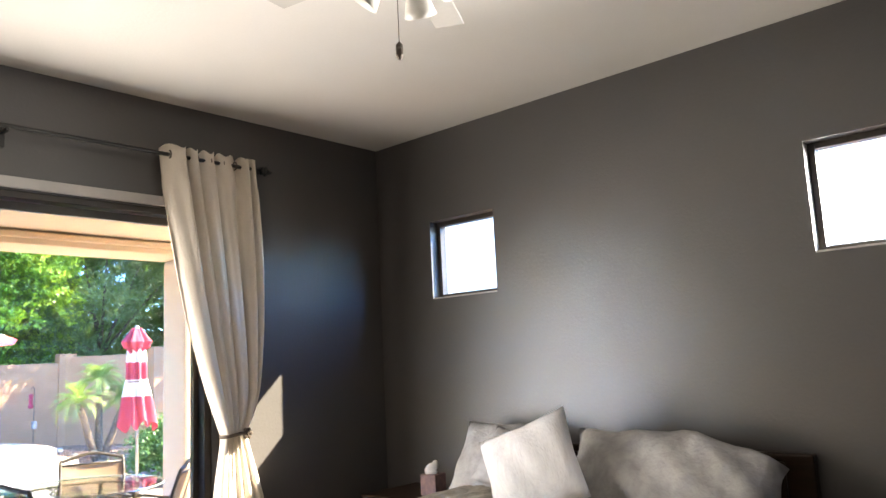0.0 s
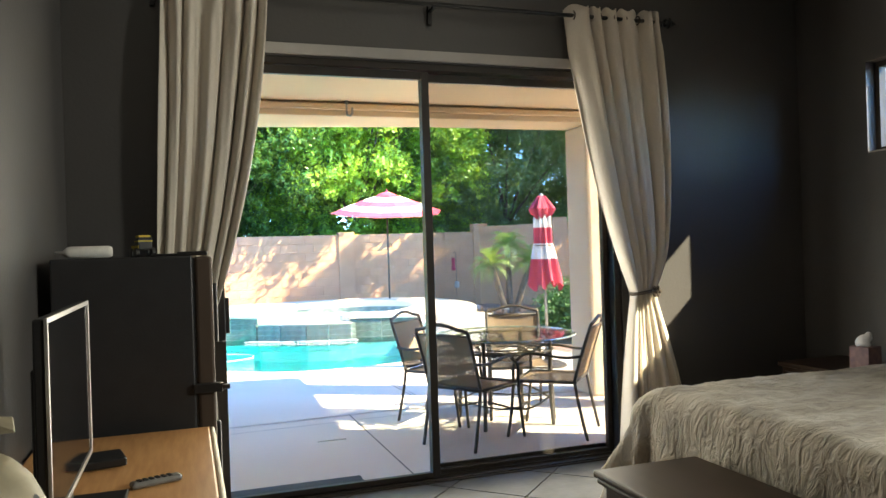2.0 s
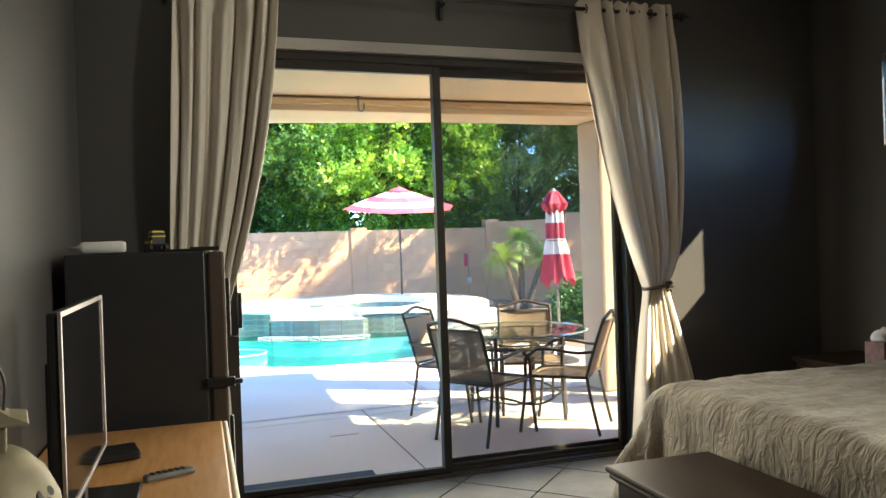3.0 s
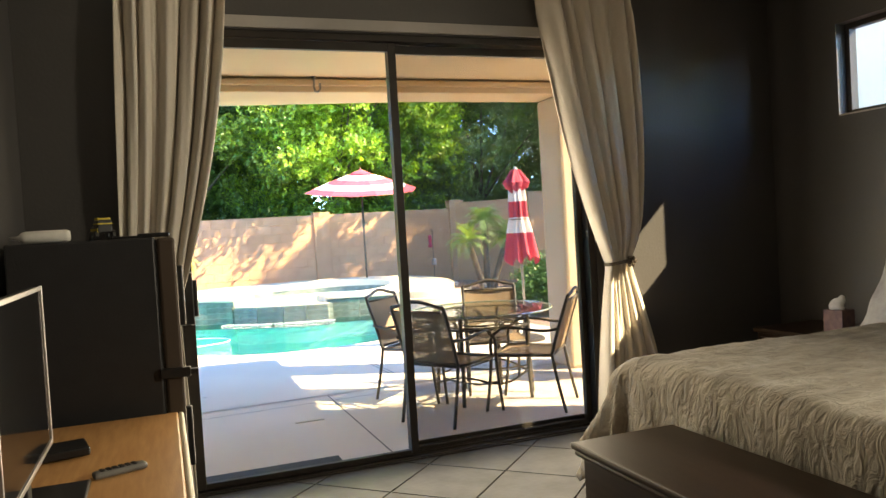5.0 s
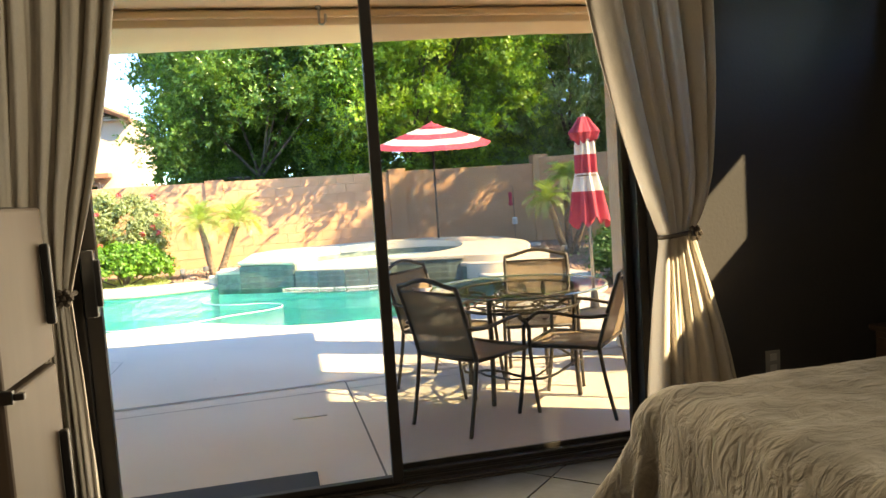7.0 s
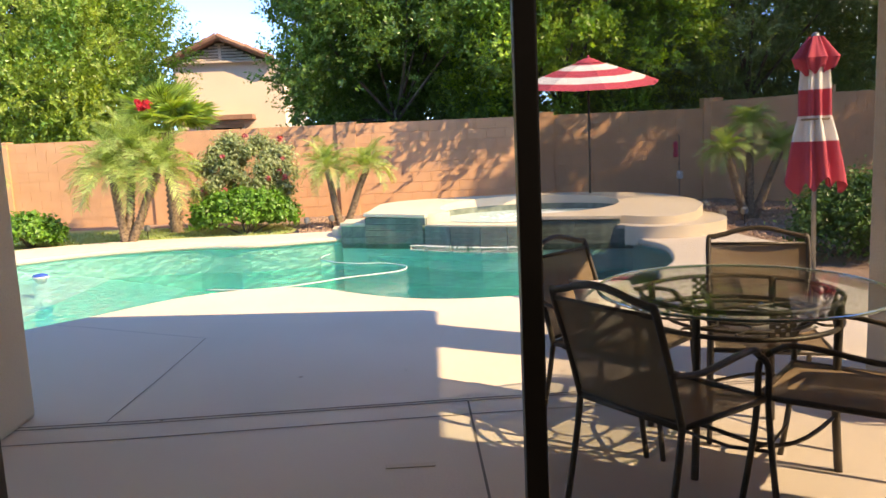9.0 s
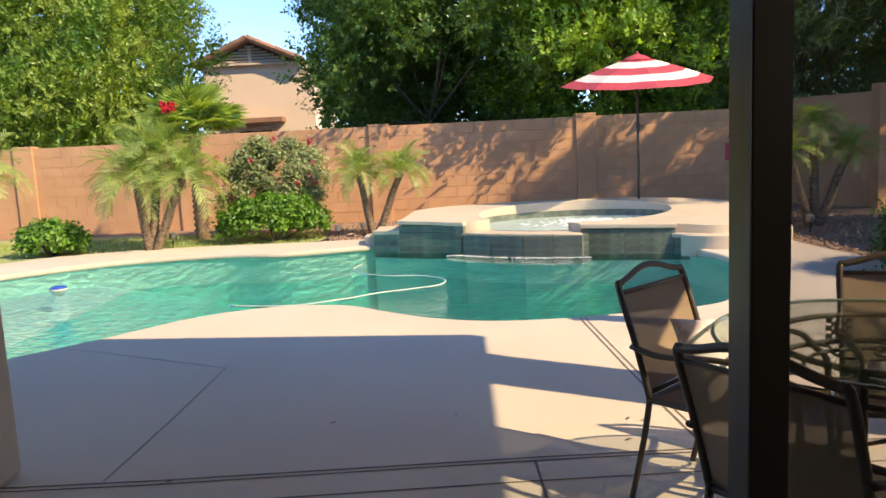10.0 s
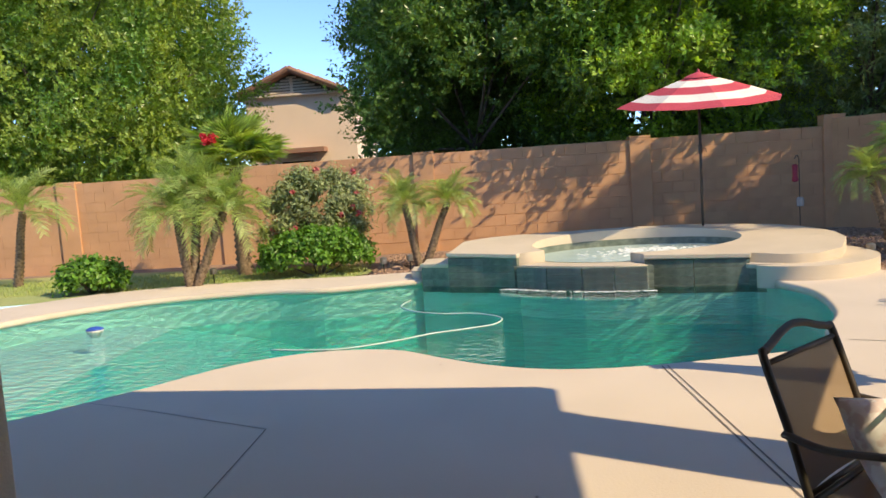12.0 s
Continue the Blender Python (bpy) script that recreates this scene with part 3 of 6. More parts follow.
WATER = -0.19
pool = thing("swimming_pool", (0, 0, 0), label="freeform swimming pool with pale green plaster", category="pool", kind="structure")
bm = bmesh.new()
ribbon(bm, pool2, -1.35, PZ - 0.09, flip=True)
part("pool_wall", bm, M["pool_plaster"], pool)
bm = bmesh.new()
nx, ny = 40, 26
grid = [[bm.verts.new((-8.0 + 11.2 * i / nx, 3.4 + 7.6 * j / ny, -0.42 - 0.95 * min(1, max(0, (-8.0 + 11.2 * i / nx + 5.6) / 4.2)))) for j in range(ny + 1)] for i in range(nx + 1)]
for i in range(nx):
    for j in range(ny):
        bm.faces.new((grid[i][j], grid[i + 1][j], grid[i + 1][j + 1], grid[i][j + 1]))
part("pool_floor", bm, M["pool_plaster"], pool, smooth=True)
# rounded nose of the deck along the water
bm = bmesh.new()
tube(bm, [(x, y, PZ - 0.045) for x, y in pool2[24 * 5:] + pool2[:17 * 5 + 1]], 0.047, 8)
part("coping", bm, M["coping"], pool, "rounded deck edge", smooth=True)
w = tagged(sheet("water", [pool2], WATER, M["water"]), "clear turquoise pool water with small ripples", "water", kind="structure")

for z in (-0.55, -0.80):
    d = sheet("deep_water", [pool2], z, M["deep_water"])
    d.parent = pool

# ---- spa ----
spa = thing("raised_spa", (0, 0, 0), label="raised round spa with a slate-tiled spillway", category="spa", kind="structure")


def deck_z(y):
    return 0.22 + 0.07 * (y - 9.3)


def slab(name, outline, hole, ztop, zlow, material, parent, label=""):
    """A raised deck whose top follows ztop(y), with an opening."""
    ob = sheet(name, [outline] + ([hole] if hole else []), 0, material, 0.2)
    me = ob.data
    for v in me.vertices:
        v.co.z = ztop(v.co.y) if v.co.z > 0 else zlow
    ob.location.z = 0
    ob.parent = parent
    if label:
        ob["label"] = label
    return ob


SC, SRX, SRY = (1.55, 10.37), 1.42, 0.97


def bowl_at(deg, k=1.0):
    return (SC[0] + SRX * k * math.cos(radians(deg)), SC[1] + SRY * k * math.sin(radians(deg)))


front = [(-1.03, 10.24), (-0.55, 10.04), (-0.09, 9.82)]
rear = [(p.x, p.y) for p in spline([(4.05, 9.6), (4.08, 10.2), (3.75, 10.85), (2.95, 11.3), (2.05, 11.5), (1.05, 11.5), (-0.3, 11.4), (-0.85, 11.1)], 5, False)]
right = [(1.45, 9.25), (2.0, 9.10), (2.62, 8.96), (2.93, 8.74), (3.3, 8.68), (3.7, 8.95)]
rim = [bowl_at(d) for d in np.linspace(205, -100, 34)]
slab("deck", front + rim + right + rear, None, deck_z, PZ - 0.15, M["coping"], spa, "cream painted raised deck")
lip_line = [(-0.09, 9.70), (0.27, 9.44), (0.68, 9.23), (1.05, 9.11), (1.43, 9.03)]
lip = lip_line + [bowl_at(d) for d in np.linspace(-100, -155, 8)]
slab("spillway", lip, None, lambda y: 0.112, -0.25, M["coping"], spa, "wet spillway lip")
step_out = [(2.62, 8.72), (2.95, 8.45), (3.45, 8.42), (3.95, 8.72), (4.25, 9.2), (4.3, 9.9), (4.1, 10.2), (3.6, 9.4), (2.9, 8.75)]
slab("step", [(p.x, p.y) for p in spline(step_out, 4)], None, lambda y: 0.07, PZ - 0.1, M["coping"], spa, "cream painted curved step")
slab("step", [(-1.42, 10.45), (-1.02, 10.28), (-0.95, 11.0), (-1.42, 11.0)], None, lambda y: 0.13, PZ - 0.15, M["coping"], spa)
slab("step", [(-1.62, 10.6), (-1.425, 10.45), (-1.425, 11.05), (-1.62, 11.05)], None, lambda y: 0.02, PZ - 0.15, M["coping"], spa)
bm = bmesh.new()
lathe(bm, [(SRX - 0.35, -0.55), (SRX + 0.02, -0.50), (SRX + 0.02, 0.02)], (*SC, 0), 40, SRY / SRX)
bmesh.ops.delete(bm, geom=[max(bm.faces, key=lambda f: f.calc_center_median().z)], context="FACES_ONLY")
tile_band = bmesh.new()
ribbon(tile_band, [bowl_at(d, 0.996) for d in np.linspace(203, -98, 40)], 0.05, 0.215, False)
part("waterline_tile", tile_band, M["slate"], spa, "grey slate waterline band")
part("bowl", bm, M["pool_plaster"], spa, smooth=True)
bm = bmesh.new()
lathe(bm, [(0.01, 0.118), (SRX - 0.003, 0.118), (SRX - 0.003, 0.117)], (*SC, 0), 40, SRY / SRX)
part("spa_water", bm, M["spa_water"], spa, "white bubbling spa water")
bm = bmesh.new()
brng = random.Random(4)
for _ in range(420):
    gx, gy, r = brng.gauss(1.75, 0.33), brng.gauss(10.35, 0.26), brng.uniform(0.004, 0.016)
    if ((gx - SC[0]) / SRX) ** 2 + ((gy - SC[1]) / SRY) ** 2 < 0.85:
        bmesh.ops.create_icosphere(bm, subdivisions=1, radius=1.0, matrix=Matrix.Translation((gx, gy, 0.119 + 0.03 * math.exp(-((gx - 1.75) ** 2 + (gy - 10.35) ** 2) / 0.1))) @ Matrix.Diagonal((r * 2.2, r * 1.3, r * 0.6, 1)))
part("bubbles", bm, M["foam"], spa, "white churning bubbles")


def facing(line, z0, z1, parent, tw=0.31, th=0.15):
    """Slate tiles along a line, each a piece of its own."""
    for (x0, y0), (x1, y1) in zip(line, line[1:]):
        L = math.hypot(x1 - x0, y1 - y0)
        n = max(1, round(L / tw))
        rows = max(1, round((z1 - z0) / th))
        a = math.atan2(y1 - y0, x1 - x0)
        bm = bmesh.new()
        box(bm, (0.0012, -0.075, 0.0012), (L / n - 0.0012, 0.0, (z1 - z0) / rows - 0.0012), 0.0015, 1)
        me = bpy.data.meshes.new("slate_tile")
        bm.to_mesh(me)
        bm.free()
        me.materials.append(M["slate"])
        for r in range(rows):
            for i in range(n):
                t = i / n
                ob = new("slate_tile", me)
                ob.matrix_world = pose(x0 + (x1 - x0) * t, y0 + (y1 - y0) * t, z0 + (z1 - z0) * r / rows, 0, 0, math.degrees(a))
                ob.parent = parent


def edging(line, top, parent, thick=0.06, out=0.10):
    """Coping along a line that hangs a little over the slate below it; top: its upper face at each end of a segment."""
    for (x0, y0), (x1, y1) in zip(line, line[1:]):
        L = math.hypot(x1 - x0, y1 - y0)
        m = pose(x0, y0, 0, 0, 0, math.degrees(math.atan2(y1 - y0, x1 - x0)))
        bm = bmesh.new()
        vs = box(bm, (-0.012, -out, 0.0), (L + 0.012, 0.06, thick), 0.012, 2)
        for v in vs:
            if v.is_valid:
                f = min(1.0, max(0.0, v.co.x / L))
                v.co.z += (1 - f) * top(y0) + f * top(y1) - thick
        bmesh.ops.transform(bm, matrix=m, verts=bm.verts)
        part("coping", bm, M["coping"], parent, "cream painted coping", smooth=False)


def deck_edge(y):
    return deck_z(y) + 0.006


facing(front, -0.27, deck_z(9.9) - 0.055, spa, 0.5, 0.10)
edging(front, deck_edge, spa)
bm = bmesh.new()
ribbon(bm, [(x, y - 0.07) for x, y in [(-1.45, 10.45)] + front + lip_line + right[:4]], -1.38, -0.272, False)
part("underwater_wall", bm, M["pool_plaster"], spa)
facing([(-0.09, 9.86)] + lip_line + [(1.43, 9.26)], -0.27, 0.10, spa, 0.5, 0.095)
facing(right[:3], -0.27, deck_z(9.0) - 0.055, spa, 0.5, 0.10)
edging(right[:3], deck_edge, spa)
# the two low shoulders beside the raised deck
facing([right[2], right[3]], -0.27, 0.015, spa, 0.34, 0.14)
edging([right[2], right[3]], lambda y: 0.076, spa)
facing([(-1.42, 10.45), (-1.02, 10.28)], -0.27, 0.075, spa, 0.34, 0.16)
edging([(-1.42, 10.45), (-1.02, 10.28)], lambda y: 0.136, spa)
bm = bmesh.new()
frng = random.Random(12)
foam_line = spline([(-0.28, 9.66, 0), (-0.10, 9.56, 0), (0.24, 9.31, 0), (0.66, 9.10, 0), (1.05, 8.99, 0), (1.46, 8.91, 0)], 8, False)
for p in foam_line:
    for _ in range(frng.choice((5, 7, 9, 12))):
        r = frng.uniform(0.003, 0.009)
        bmesh.ops.create_icosphere(bm, subdivisions=1, radius=1.0, matrix=Matrix.Translation((p.x + frng.gauss(0, 0.03), p.y + 0.02 - abs(frng.gauss(0, 0.028)), WATER + 0.002)) @ Matrix.Diagonal((r * 2.4, r, r * 0.5, 1)))
fall = bmesh.new()
ribbon(fall, [(x, y - 0.088 - 0.006 * math.sin(i * 2.1)) for i, (x, y) in enumerate([(p.x, p.y) for p in spline([(*q, 0) for q in lip_line], 5, False)])], -0.185, 0.113, False)
part("waterfall", fall, M["falling_water"], spa, "thin sheet of falling water")
part("foam", bm, M["foam"], spa, "white foam under the spillway")

# ---- block fence ----
FY, BW, BH = 14.6, 0.406, 0.203
fence = thing("block_fence", (0, FY, PZ - 0.03), label="tan painted concrete block garden wall", category="wall", kind="structure")
FZ = PZ - 0.03


def fence_run(a, b, top, steps=()):
    """A run of wall from a to b: core, and blocks with joints on the side of the garden."""
    ax, ay = a
    bx, by = b
    L = math.hypot(bx - ax, by - ay)
    ang = math.degrees(math.atan2(by - ay, bx - ax))
    m = pose(ax, ay, FZ, 0, 0, ang)
    core = part("core", boxes(((0, 0.008, -0.1), (L, 0.2, top - FZ))), M["block"], fence)
    core.matrix_parent_inverse = fence.matrix_world.inverted()
    core.matrix_world = m
    return L, ang, m


bm = bmesh.new()
box(bm, (0.0032, 0, 0.0032), (BW - 0.0032, 0.03, BH - 0.0032), 0.004, 1)
block_me = bpy.data.meshes.new("block")
bm.to_mesh(block_me)
bm.free()
block_me.materials.append(M["block"])
far_blocks = bmesh.new()
n_block = 0
for a, b, top in (((-26.0, FY), (-5.4, FY), 1.69), ((-5.4, FY), (6.05, FY), 1.80), ((6.05, FY), (7.43, 12.5), 1.93), ((7.43, 12.5), (16.0, 12.1), 1.93)):
    L, ang, m = fence_run(a, b, top)
    rows = int(round((top - FZ) / BH))
    bh = (top - FZ) / rows
    for r in range(rows):
        x = -(r % 2) * BW / 2
        while x < L - 0.02:
            x0, x1 = max(x, 0), min(x + BW, L)
            wx = (m @ Vector((x0, 0, 0))).x
            if x0 == x and x1 == x + BW and -4.6 < wx < 5.6 and r >= 1 and n_block < 290:
                ob = new("block", block_me)
                ob.matrix_world = m @ pose(x0, 0.001, r * bh) @ Matrix.Diagonal((1, 1, bh / BH, 1))
                ob.parent = fence
                ob.matrix_parent_inverse = fence.matrix_world.inverted()
                n_block += 1
            elif x1 - x0 > 0.05 and -13 < wx < 12:
                box(far_blocks, (x0 + 0.0032, 0.001, r * bh + 0.0032), (x1 - 0.0032, 0.02, (r + 1) * bh - 0.0032), m=m)
            x += BW
ob = part("block_rest", far_blocks, M["block"], fence)
ob["kind"] = "stuff"
ob.matrix_parent_inverse = fence.matrix_world.inverted()
for x, y, t in ((-8.9, FY, 1.72), (-5.58, FY, 1.80), (-1.66, FY, 1.83), (2.53, FY, 1.85), (6.15, FY - 0.03, 2.0), (7.43, 12.5, 2.05), (11.5, 12.3, 2.0)):
    bm = boxes(((x - 0.2, y - 0.045, FZ - 0.05), (x + 0.2, y + 0.24, t - 0.03)), ((x - 0.203, y - 0.048, t - 0.03), (x + 0.203, y + 0.243, t + 0.012)), bevel=0.008)
    ob = part("pillar", bm, M["block"], fence)
    ob.matrix_parent_inverse = fence.matrix_world.inverted()


# ---- outdoor furniture ----
def patio_chair():
    c = thing("patio_chair", (0, 0, 0), label="dark iron patio armchair with a tan woven sling seat", category="chair", group="chairs round the glass table")
    w, r = 0.235, 0.0125
    for s in (-1, 1):
        bm = bmesh.new()
        tube(bm, spline([(s * w, -0.215, 0.43), (s * w, -0.235, 0.30), (s * w, -0.27, 0.13), (s * w, -0.30, 0.0)], 3, False), r)
        part("back_leg", bm, M["iron"], c, smooth=True)
        bm = bmesh.new()
        tube(bm, spline([(s * (w + 0.005), 0.20, 0.60), (s * (w + 0.02), 0.245, 0.55), (s * (w + 0.02), 0.25, 0.40), (s * (w + 0.025), 0.27, 0.2), (s * (w + 0.03), 0.30, 0.0)], 3, False), r)
        part("front_leg", bm, M["iron"], c, smooth=True)
        bm = bmesh.new()
        tube(bm, spline([(s * (w + 0.01), -0.285, 0.625), (s * (w + 0.03), -0.15, 0.612), (s * (w + 0.04), 0.02, 0.635), (s * (w + 0.03), 0.14, 0.635), (s * (w + 0.005), 0.20, 0.60)], 4, False), 0.016, flat=0.7)
        part("armrest", bm, M["iron"], c, smooth=True)
    bm = bmesh.new()
    tube(bm, spline([(-w, -0.215, 0.43), (-w, -0.27, 0.62), (-w, -0.345, 0.84), (-w + 0.025, -0.352, 0.860), (-0.15, -0.36, 0.874), (-0.08, -0.366, 0.894), (0, -0.37, 0.904),
                     (0.08, -0.366, 0.894), (0.15, -0.36, 0.874), (w - 0.025, -0.352, 0.860), (w, -0.345, 0.84), (w, -0.27, 0.62), (w, -0.215, 0.43)], 5, False), 0.0135)
    tube(bm, [(-w, -0.341, 0.825), (w, -0.341, 0.825)], 0.009, 6)
    tube(bm, [(-w, -0.218, 0.45), (w, -0.218, 0.45)], 0.009, 6)
    part("back_frame", bm, M["iron"], c, smooth=True)
    bm = bmesh.new()
    n = 8
    rows = [[bm.verts.new((x, y - 0.018 * (1 - (x / w) ** 2), z)) for x in np.linspace(-w + 0.008, w - 0.008, n + 1)] for y, z in ((-0.22, 0.452), (-0.25, 0.55), (-0.285, 0.66), (-0.341, 0.825))]
    for A, B in zip(rows, rows[1:]):
        for k in range(n):
            bm.faces.new((A[k], A[k + 1], B[k + 1], B[k]))
    b = part("backrest", bm, M["sling"], c, "tan woven sling", smooth=True)
    bm = bmesh.new()
    tube(bm, [(-w, -0.215, 0.425), (-w - 0.015, 0.25, 0.425), (w + 0.015, 0.25, 0.425), (w, -0.215, 0.425)], 0.0125, 8, True)
    tube(bm, [(-w - 0.02, 0.262, 0.22), (-0.1, 0.235, 0.20), (0.1, 0.235, 0.20), (w + 0.02, 0.262, 0.22)], 0.007, 6)
    part("seat_frame", bm, M["iron"], c, smooth=True)
    bm = bmesh.new()
    rows = [[bm.verts.new((x, y, 0.432 - 0.016 * (1 - (x / w) ** 2))) for x in np.linspace(-w, w, n + 1)] for y in np.linspace(-0.212, 0.25, 6)]
    for A, B in zip(rows, rows[1:]):
        for k in range(n):
            bm.faces.new((A[k], A[k + 1], B[k + 1], B[k]))
    part("seat", bm, M["sling"], c, "tan woven sling", smooth=True)
    return c


first_chair = patio_chair()
first_chair.matrix_world = pose(0.695, 1.162, PZ, 0, 0, -57.3)
for x, y, a in ((1.372, 1.146, 49.4), (0.735, 1.99, -137), (1.41, 1.90, 162)):
    copy_thing(first_chair, pose(x, y, PZ, 0, 0, a))

table = thing("patio_table", (1.17, 1.65, PZ), label="round glass-topped patio table with scrolled iron legs", category="table")
bm = bmesh.new()
lathe(bm, [(0.592, 0.716), (0.592, 0.725)], seg=48)
part("tabletop", bm, M["table_glass"], table, "clear round glass", smooth=False)
bm = bmesh.new()
tube(bm, [(0.598 * math.cos(a), 0.598 * math.sin(a), 0.7205) for a in np.linspace(0, 2 * math.pi, 65)[:-1]], 0.0075, 8, True)
part("glass_rim", bm, M["glass_edge"], table, "green polished glass rim", smooth=True)
for rr, zz, k in ((0.41, 0.704, 0.011), (0.41, 0.60, 0.011), (0.30, 0.60, 0.008), (0.16, 0.60, 0.008)):
    bm = bmesh.new()
    tube(bm, [(rr * math.cos(a), rr * math.sin(a), zz) for a in np.linspace(0, 2 * math.pi, 41)[:-1]], k, 6, True)
    part("ring", bm, M["iron"], table, smooth=True)
for k in range(4):
    a = math.pi / 2 * k + 0.78
    d = Vector((math.cos(a), math.sin(a), 0))
    s = Vector((-d.y, d.x, 0))
    bm = bmesh.new()
    tube(bm, spline([d * 0.41 + Vector((0, 0, 0.71)), d * 0.405 + Vector((0, 0, 0.5)), d * 0.405 + Vector((0, 0, 0.25)), d * 0.42 + Vector((0, 0, 0.0))], 4, False), 0.017, 8)
    part("leg", bm, M["iron"], table, smooth=True)
    bm = bmesh.new()
    c0 = Matrix.Translation(Vector((math.cos(a + 0.785), math.sin(a + 0.785), 0)) * 0.41 + Vector((0, 0, 0.652))) @ pose(0, 0, 0, 0, 0, math.degrees(a + 0.785) + 90)
    for i in range(5):
        for j in range(5):
            if (i + j) % 2 == 0:
                box(bm, (-0.05 + i * 0.02, -0.004, -0.04 + j * 0.016), (-0.028 + i * 0.02, 0.004, -0.022 + j * 0.016), m=c0)
    part("ornament", bm, M["iron"], table, "pierced square iron ornament")
bm = bmesh.new()
for k in range(10):
    a = 2 * math.pi * k / 10
    d, s = Vector((math.cos(a), math.sin(a), 0)), Vector((-math.sin(a), math.cos(a), 0))
    z = Vector((0, 0, 0.60))
    tube(bm, spline([tuple(d * 0.16 + z), tuple(d * 0.22 + s * 0.035 + z), tuple(d * 0.30 + z), tuple(d * 0.35 - s * 0.04 + z), tuple(d * 0.41 + z)], 3, False), 0.006, 5)
part("lattice", bm, M["iron"], table)
bm = bmesh.new()
tube(bm, [(0.40 * math.cos(a), 0.40 * math.sin(a), 0.20 + 0.03 * math.cos(4 * (a - 0.78))) for a in np.linspace(0, 2 * math.pi, 41)[:-1]], 0.009, 6, True)
part("stretcher", bm, M["iron"], table, smooth=True)


def cushion(name, w, h, t, material, m, label, category, pinch=0.82, sag=0.0):
    bm = bmesh.new()
    n = 14
    verts = {}
    for side in (1, -1):
        for i in range(n + 1):
            for j in range(n + 1):
                u, v = 2 * i / n - 1, 2 * j / n - 1
                edge = max(abs(u), abs(v))
                if side == -1 and edge > 0.999:
                    continue
                f = max(0.0, (1 - u * u) * (1 - v * v)) ** 0.42
                pull = 1 - (1 - pinch) * 0.35 * (1 - min(abs(u), abs(v))) * (edge ** 3)
                z = side * t / 2 * f + 0.006 * math.sin(9 * u + 4 * v) * f
                verts[side, i, j] = bm.verts.new((u * w / 2 * pull, v * h / 2 * pull - sag * max(0.0, u) ** 2.2 * (v + 1) / 2 + 0.06 * sag * math.sin(7 * u + 1) * (v + 1) / 2, z + 0.12 * sag * math.sin(11 * u + 6 * v)))
    for side in (1, -1):
        for i in range(n):
            for j in range(n):
                q = [verts.get((side, a, b)) or verts[1, a, b] for a, b in ((i, j), (i + 1, j), (i + 1, j + 1), (i, j + 1))]
                bm.faces.new(q if side == 1 else q[::-1])
    ob = mesh_ob(name, bm, material, True)
    ob.matrix_world = m
    return tagged(ob, label, category)


cushion("throw_pillow", 0.37, 0.37, 0.15, M["cushion_print"], pose(0.735, 1.99, PZ + 0.562, 0, 0, -150) @ pose(0.02, -0.02, 0, 130) @ pose(0, 0, 0, 0, 0, 10), "cream cushion with rose leaf print on a patio chair", "cushion")

cushion("throw_pillow", 0.40, 0.38, 0.13, M["cushion_print"], pose(1.41, 1.90, PZ + 0.50, 0, 0, 162) @ pose(0, -0.02, 0, 6, 0, 0), "cream printed cushion lying on a patio chair", "cushion")

# potted plant on an iron stand
pot = thing("plant_pot", (2.47, 1.74, PZ), label="terracotta pot with a small plant on an iron stand", category="plant pot")
bm = bmesh.new()
lathe(bm, [(0.13, 0.30), (0.17, 0.36), (0.215, 0.50), (0.22, 0.53), (0.24, 0.535), (0.24, 0.575), (0.215, 0.575), (0.20, 0.52)], seg=28)
part("pot", bm, M["terracotta"], pot, smooth=False)
bm = bmesh.new()
tube(bm, [(0.2 * math.cos(a), 0.2 * math.sin(a), 0.36) for a in np.linspace(0, 2 * math.pi, 25)[:-1]], 0.008, 6, True)
for k in range(4):
    a = math.pi / 2 * k + 0.5
    d = Vector((math.cos(a), math.sin(a), 0))
    z = Vector((0, 0, 1))
    tube(bm, spline([tuple(d * 0.2 + z * 0.36), tuple(d * 0.27 + z * 0.42), tuple(d * 0.29 + z * 0.33), tuple(d * 0.20 + z * 0.2), tuple(d * 0.22 + z * 0.06), tuple(d * 0.30 + z * 0.0)], 4, False), 0.008, 6)
part("stand", bm, M["iron"], pot, "scrolled iron stand", smooth=True)
leaves("foliage", [(0, 0, 0.62), (-0.12, 0, 0.64), (0.1, 0.05, 0.66)], [0.12, 0.11, 0.1], 260, 0.045, M["leaf_hedge"], pot, 41, 1.0, 0.5)

# folded umbrella
fold = thing("folded_umbrella", (2.78, 4.03, PZ), label="closed red and white striped patio umbrella", category="umbrella")
bm = bmesh.new()
tube(bm, [(0, 0, 0.0), (-0.03, 0, 2.0)], 0.017, 10)
part("pole", bm, M["steel"], fold, "grey metal pole", smooth=True)
bm = bmesh.new()
lathe(bm, [(0.22, 0), (0.22, 0.03), (0.15, 0.06), (0.05, 0.08), (0.035, 0.25), (0.02, 0.26)], seg=24)
part("base", bm, M["iron"], fold, smooth=False)


